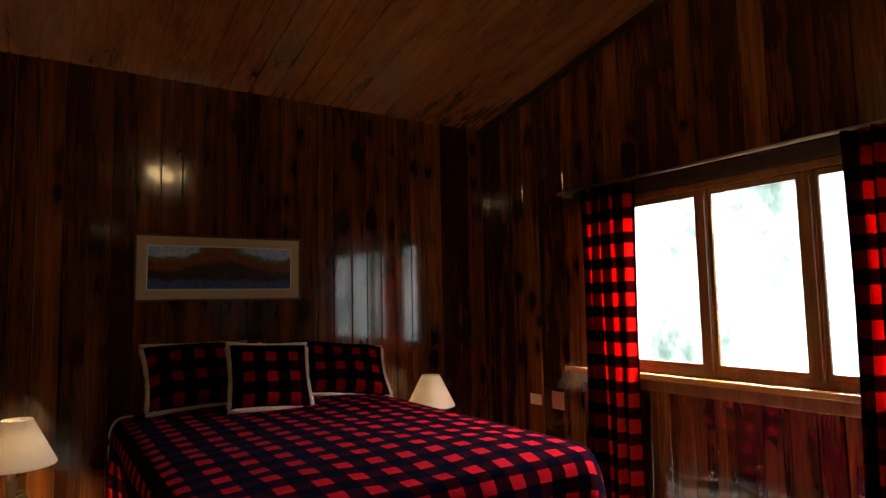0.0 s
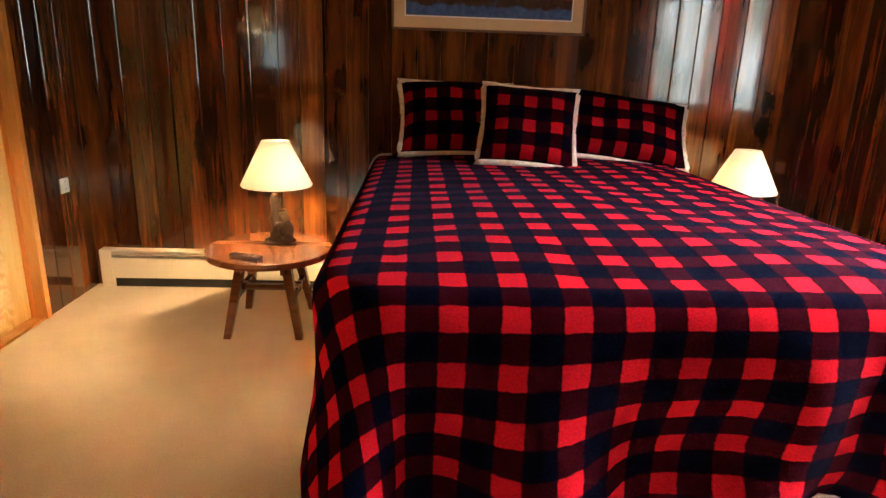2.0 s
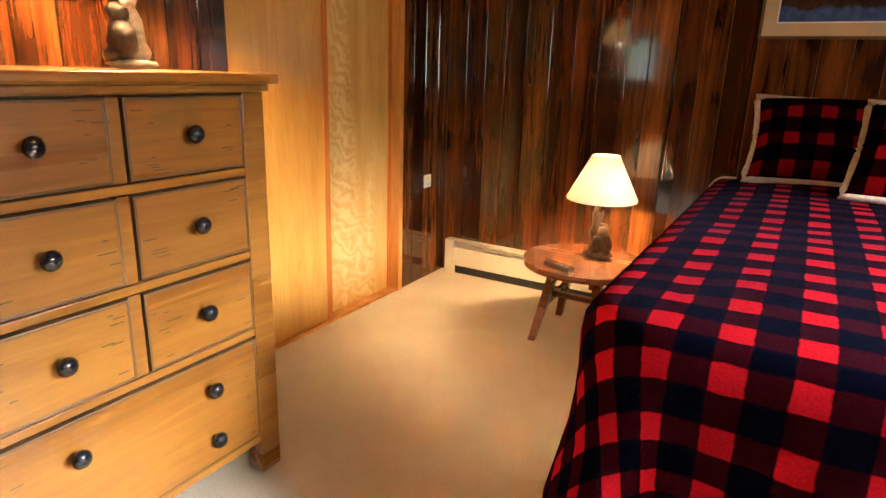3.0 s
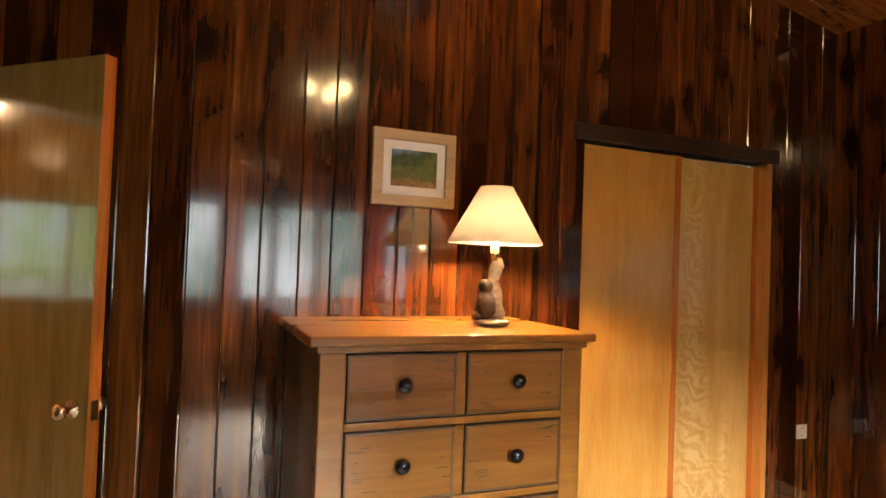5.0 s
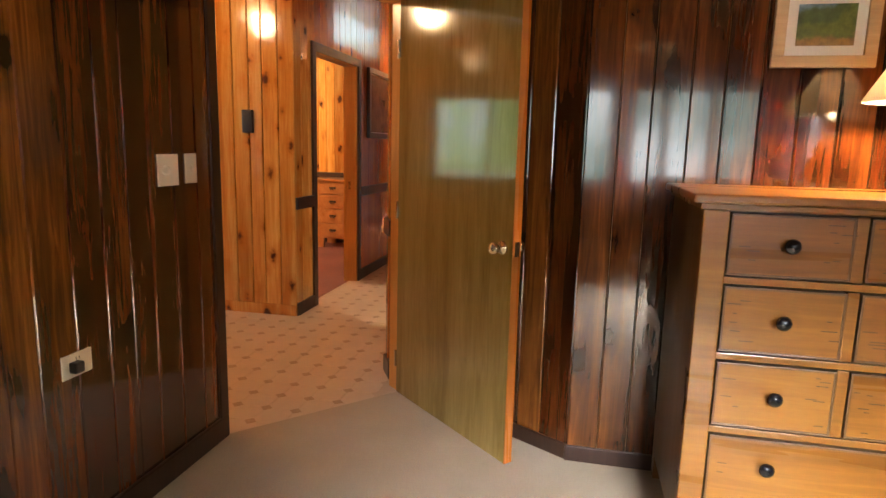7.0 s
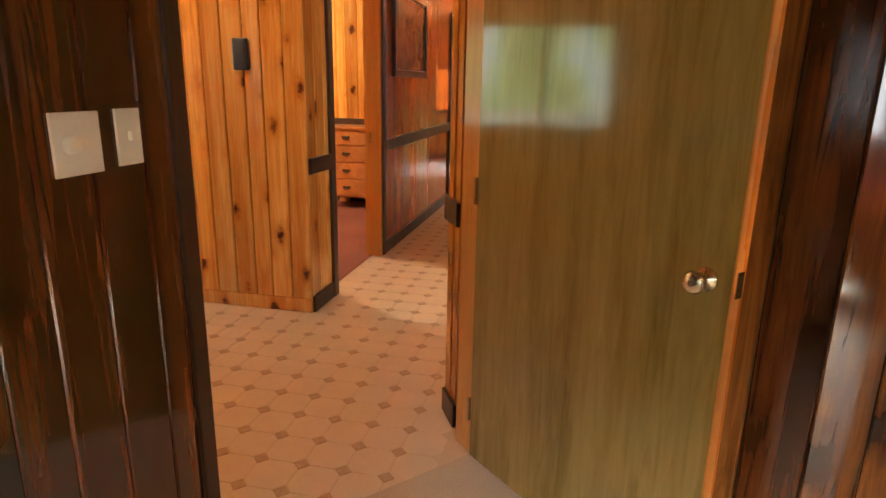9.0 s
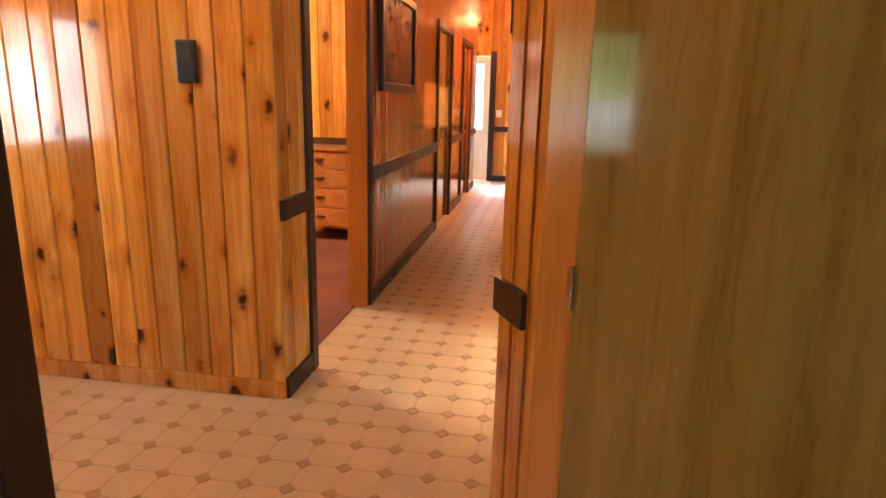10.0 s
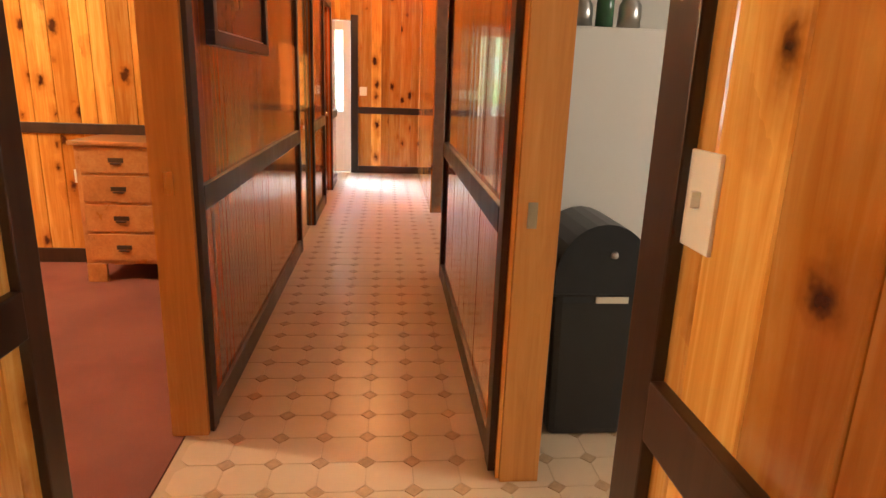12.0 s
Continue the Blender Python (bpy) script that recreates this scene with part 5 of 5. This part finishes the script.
plate("wall_outlet", pose(XW, 4.43, 0.6, 0, 0, -90), 0.075, 0.075, "ivory wall outlet beside the closet", 1, "socket")
plate("wall_outlet", pose(0.62, YN, 0.68, 0, 0, 180), 0.1, 0.075, "ivory wall outlet behind the lamp", 1, "socket")
plate("light_switch", pose(-2.03, YC - 0.016, 1.17, 0, 0, 180), 0.075, 0.118, "ivory light switch by the kitchen doorway")
plate("light_switch", pose(-10.2, -0.4, 1.13, 0, 0, -90), 0.1, 0.118, "ivory light switch on the corridor's end wall")
plate("wall_outlet", pose(-5.65, -2.1, 0.6, 0, 0, -90), 0.1, 0.09, "ivory wall outlet beside the small dresser", 1, "socket")
th = empty("wall_phone", pose(-2.11, -1.085, 1.48, 0, 0, -90), "small black wall box on the pine boards", "wall box")
box("case", (-0.042, 0.001, -0.085), (0.042, 0.032, 0.085), BLACK, th, 0.008)
box("grille", (-0.03, 0.031, 0.0), (0.03, 0.035, 0.07), SLOT, th, 0.003)
tagged(box("trim_strike_plate", (-3.426, YL - 0.08, 0.9), (-3.422, YL - 0.05, 0.98), BRASS), "brass strike plate", "trim", kind="structure")
tagged(box("trim_strike_plate_kitchen", (-3.112, YC + 0.03, 0.88), (-3.107, YC + 0.06, 0.96), BRASS), "brass strike plate", "trim", kind="structure")

# hall ceiling light
hl = empty("hall_light", Matrix.Translation((-1.1, -1.57, HALLTOP)), "hall ceiling light with three lit globes", "ceiling light")
lathe("stem", [(0.012, 0.0), (0.012, -0.55)], BRASS, hl, steps=10)
for dx, dy in ((-0.15, 0.16), (0.0, -0.02), (0.15, -0.2)):
    g = lathe("globe", [(0.01, 0.05), (0.04, 0.04), (0.055, 0.0), (0.04, -0.04), (0.008, -0.055)], glowing("hall_globe", (1.0, 0.66, 0.3), 9), hl, Matrix.Translation((dx, dy, -0.62)), 16)
    g.visible_shadow = False
    box("arm", (min(0, dx) - 0.008, min(0, dy) - 0.008, -0.56), (max(0, dx) + 0.008, max(0, dy) + 0.008, -0.548), BRASS, hl)
bulb_light("hall_bulbs", (-1.1, -1.5, HALLTOP - 0.72), 20, WARM, 0.12)
bulb_light("corridor_bulb", (-8.2, -0.25, 2.85), 54, AMBER, 0.1)
cb = empty("corridor_light", Matrix.Translation((-8.2, -0.25, HALLTOP)), "round corridor ceiling light", "ceiling light")
g = lathe("bowl", [(0.12, 0.0), (0.12, -0.04), (0.07, -0.1), (0.01, -0.12)], glowing("corridor_globe", (1.0, 0.8, 0.52), 8), cb, steps=20)
g.visible_shadow = False

# ---------------------------------------------------------------- second bedroom dresser
def small_dresser():
    base = empty("small_dresser", Matrix.Translation((-5.42, -1.45, 0)), "reddish maple dresser with four drawers", "dresser")
    x0, x1, y0, y1 = -0.2, 0.22, -0.48, 0.48
    box("top", (x0, y0 - 0.02, 0.86), (x1 + 0.025, y1 + 0.02, 0.885), MAPLE, base, 0.006)
    box("body", (x0, y0, 0.12), (x1 - 0.012, y1, 0.86), MAPLE, base, 0.004)
    for y in (y0, y1 - 0.12):
        bm = bmesh.new()
        add_box(bm, (x1 - 0.03, y, 0.0), (x1 - 0.002, y + 0.12, 0.12), 0.008)
        obj("bracket_foot", bm, MAPLE, base)
        box("back_foot", (x0, y, 0.0), (x0 + 0.03, y + 0.12, 0.12), MAPLE, base)
    for z0, z1 in ((0.14, 0.315), (0.325, 0.5), (0.51, 0.68), (0.69, 0.85)):
        dr = box("drawer", (x1 - 0.02, y0 + 0.03, z0 + 0.004), (x1, y1 - 0.03, z1 - 0.004), MAPLE, base, 0.005)
        for y in (-0.24, 0.24):
            bm = bmesh.new()
            zc = (z0 + z1) / 2
            add_box(bm, (x1, y - 0.045, zc - 0.012), (x1 + 0.003, y + 0.045, zc + 0.016), 0.001)
            add_box(bm, (x1 + 0.003, y - 0.03, zc - 0.022), (x1 + 0.016, y + 0.03, zc - 0.014), 0.002)
            obj("pull", bm, FRAMEDARK, dr)


small_dresser()
bl = empty("bedroom_light", Matrix.Translation((-4.1, -3.2, 2.6)), "lit glass ceiling light of the second bedroom", "ceiling light")
g = lathe("bowl", [(0.1, 0.0), (0.1, -0.03), (0.06, -0.09), (0.01, -0.11)], glowing("bedroom_globe", (1.0, 0.85, 0.6), 10), bl, steps=20)
g.visible_shadow = False
bulb_light("second_bedroom_bulb", (-4.1, -3.2, 2.42), 115, (1.0, 0.84, 0.58), 0.05)
W2 = (-5.65, YL - 0.12), (-5.65, -4.2)
strip("trim_second_rail", *W2, 0.88, 0.95, 0.02, TRIM, "dark stained chair rail")
strip("baseboard_second", *W2, 0, 0.1, 0.016, TRIM, "dark stained baseboard")

# ---------------------------------------------------------------- kitchen corner
def swing_bin():
    base = empty("kitchen_bin", Matrix.Translation((-3.52, 0.70, 0)), "tall black plastic bin with a domed lid", "bin")
    bm = bmesh.new()
    for v in add_box(bm, (-0.16, -0.17, 0), (0.16, 0.17, 0.58), 0.03):
        v.co.x *= 0.86 + 0.14 * v.co.z / 0.58
        v.co.y *= 0.86 + 0.14 * v.co.z / 0.58
    obj("body", bm, BINPLASTIC, base, smooth=False)
    bm = bmesh.new()
    n = 14
    sides = []
    for x in (-0.165, 0.165):
        sides.append([bm.verts.new((x, -0.175, 0.585)), *[bm.verts.new((x, -0.175 * math.cos(math.pi * i / n), 0.64 + 0.2 * math.sin(math.pi * i / n))) for i in range(n + 1)], bm.verts.new((x, 0.175, 0.585))])
    for s in sides:
        bm.faces.new(s)
    k = len(sides[0])
    for i in range(k):
        bm.faces.new((sides[0][i], sides[0][(i + 1) % k], sides[1][(i + 1) % k], sides[1][i]))
    obj("lid", bm, BINPLASTIC, base)
    box("rim", (-0.168, -0.178, 0.575), (0.168, 0.178, 0.586), BLACK, base, 0.003)
    box("bag_edge", (0.16, -0.02, 0.55), (0.167, 0.1, 0.574), IVORY, base, 0.002)
    lathe("stud", [(0.014, 0), (0.012, 0.01), (0.003, 0.013)], STEEL, base, Matrix.Translation((0.165, 0.03, 0.73)) @ Matrix.Rotation(radians(90), 4, "Y"), 14)


swing_bin()
fr = empty("refrigerator", Matrix.Translation((-4.1, 0.9, 0)), "white enamel refrigerator beside the bin", "refrigerator")
box("body", (-0.35, -0.45, 0.03), (0.35, 0.35, 1.52), ENAMEL, fr, 0.012)
box("plinth", (-0.33, -0.42, 0.0), (0.33, 0.32, 0.03), BLACK, fr)
for i, (y, r, h, mat) in enumerate(((0.6, 0.035, 0.16, BOTTLE), (0.69, 0.04, 0.12, STEEL), (0.78, 0.035, 0.17, BOTTLE), (0.88, 0.045, 0.13, STEEL))):
    j = empty("jar", Matrix.Translation((-3.86, y, 1.52)), "jar standing on top of the refrigerator", "jar", "jars on the refrigerator")
    lathe("glass", [(r, 0), (r, h * 0.7), (r * 0.7, h * 0.85), (r * 0.7, h * 0.9)], mat, j, steps=18)
    lathe("lid", [(r * 0.75, h * 0.9), (r * 0.75, h)], STEEL, j, steps=18)

# ---------------------------------------------------------------- vinyl floor pieces
def vinyl():
    p = 0.16
    c = 0.033
    octa = [(-p / 2 + c, -p / 2), (p / 2 - c, -p / 2), (p / 2, -p / 2 + c), (p / 2, p / 2 - c), (p / 2 - c, p / 2), (-p / 2 + c, p / 2), (-p / 2, p / 2 - c), (-p / 2, -p / 2 + c)]
    octa = [(x * 0.985, y * 0.985) for x, y in octa]
    loz = [(-c * 0.92, 0), (0, -c * 0.92), (c * 0.92, 0), (0, c * 0.92)]

    def piece(pts, h, bm, at):
        lo = [bm.verts.new((x + at[0], y + at[1], 0)) for x, y in pts]
        hi = [bm.verts.new((x * 0.99 + at[0], y * 0.99 + at[1], h)) for x, y in pts]
        bm.faces.new(hi)
        for i in range(len(pts)):
            j = (i + 1) % len(pts)
            bm.faces.new((lo[i], lo[j], hi[j], hi[i]))

    def mesh(name, pts, h, mat):
        bm = bmesh.new()
        piece(pts, h, bm, (0, 0))
        bmesh.ops.recalc_face_normals(bm, faces=bm.faces)
        me = bpy.data.meshes.new(name)
        bm.to_mesh(me)
        bm.free()
        me.materials.append(mat)
        return me

    mo, ml = mesh("tile", octa, 0.0025, OCTA), mesh("lozenge", loz, 0.0027, LOZENGE)
    far_o, far_l = bmesh.new(), bmesh.new()

    def inside(x, y):
        if y > 0.27 and x > -1.35:
            return False
        if -2.12 < x < 1.2 and y < -0.26 and y > -2.9:
            return True
        if x > -1.2:
            u = Vector((A[0] - B[0], A[1] - B[1])).normalized()
            side = (x - B[0]) * -u.y + (y - B[1]) * u.x
            return side < 0.1 and y < 0.3 and x < -0.2 and y > -2.9
        return -10.2 < x and (-0.77 < y < 0.3 or (0.3 <= y < 2.9 and (-4.5 < x < -1.3 or -8.4 < x < -5.5)))

    oo, ll = 0, 0
    for i in range(-64, 9):
        for j in range(-19, 19):
            x, y = -1.40 + i * p, -0.05 + j * p
            near = -3.3 < x < -0.2 and -1.35 < y < 0.35
            if inside(x, y):
                if near:
                    new("tile", mo).matrix_basis = Matrix.Translation((x, y, -0.004))
                    bpy.context.scene.collection.objects[-1].parent = hall_floor
                else:
                    piece(octa, 0.0025, far_o, (x, y))
            if inside(x + p / 2, y + p / 2):
                if near:
                    new("lozenge", ml).matrix_basis = Matrix.Translation((x + p / 2, y + p / 2, -0.004))
                    bpy.context.scene.collection.objects[-1].parent = hall_floor
                else:
                    piece(loz, 0.0027, far_l, (x + p / 2, y + p / 2))
    for nm, bm, mat in (("far_tiles", far_o, OCTA), ("far_lozenges", far_l, LOZENGE)):
        tagged(obj(nm, bm, mat, hall_floor, Matrix.Translation((0, 0, -0.004))), kind="stuff")


vinyl()
lay_boards()
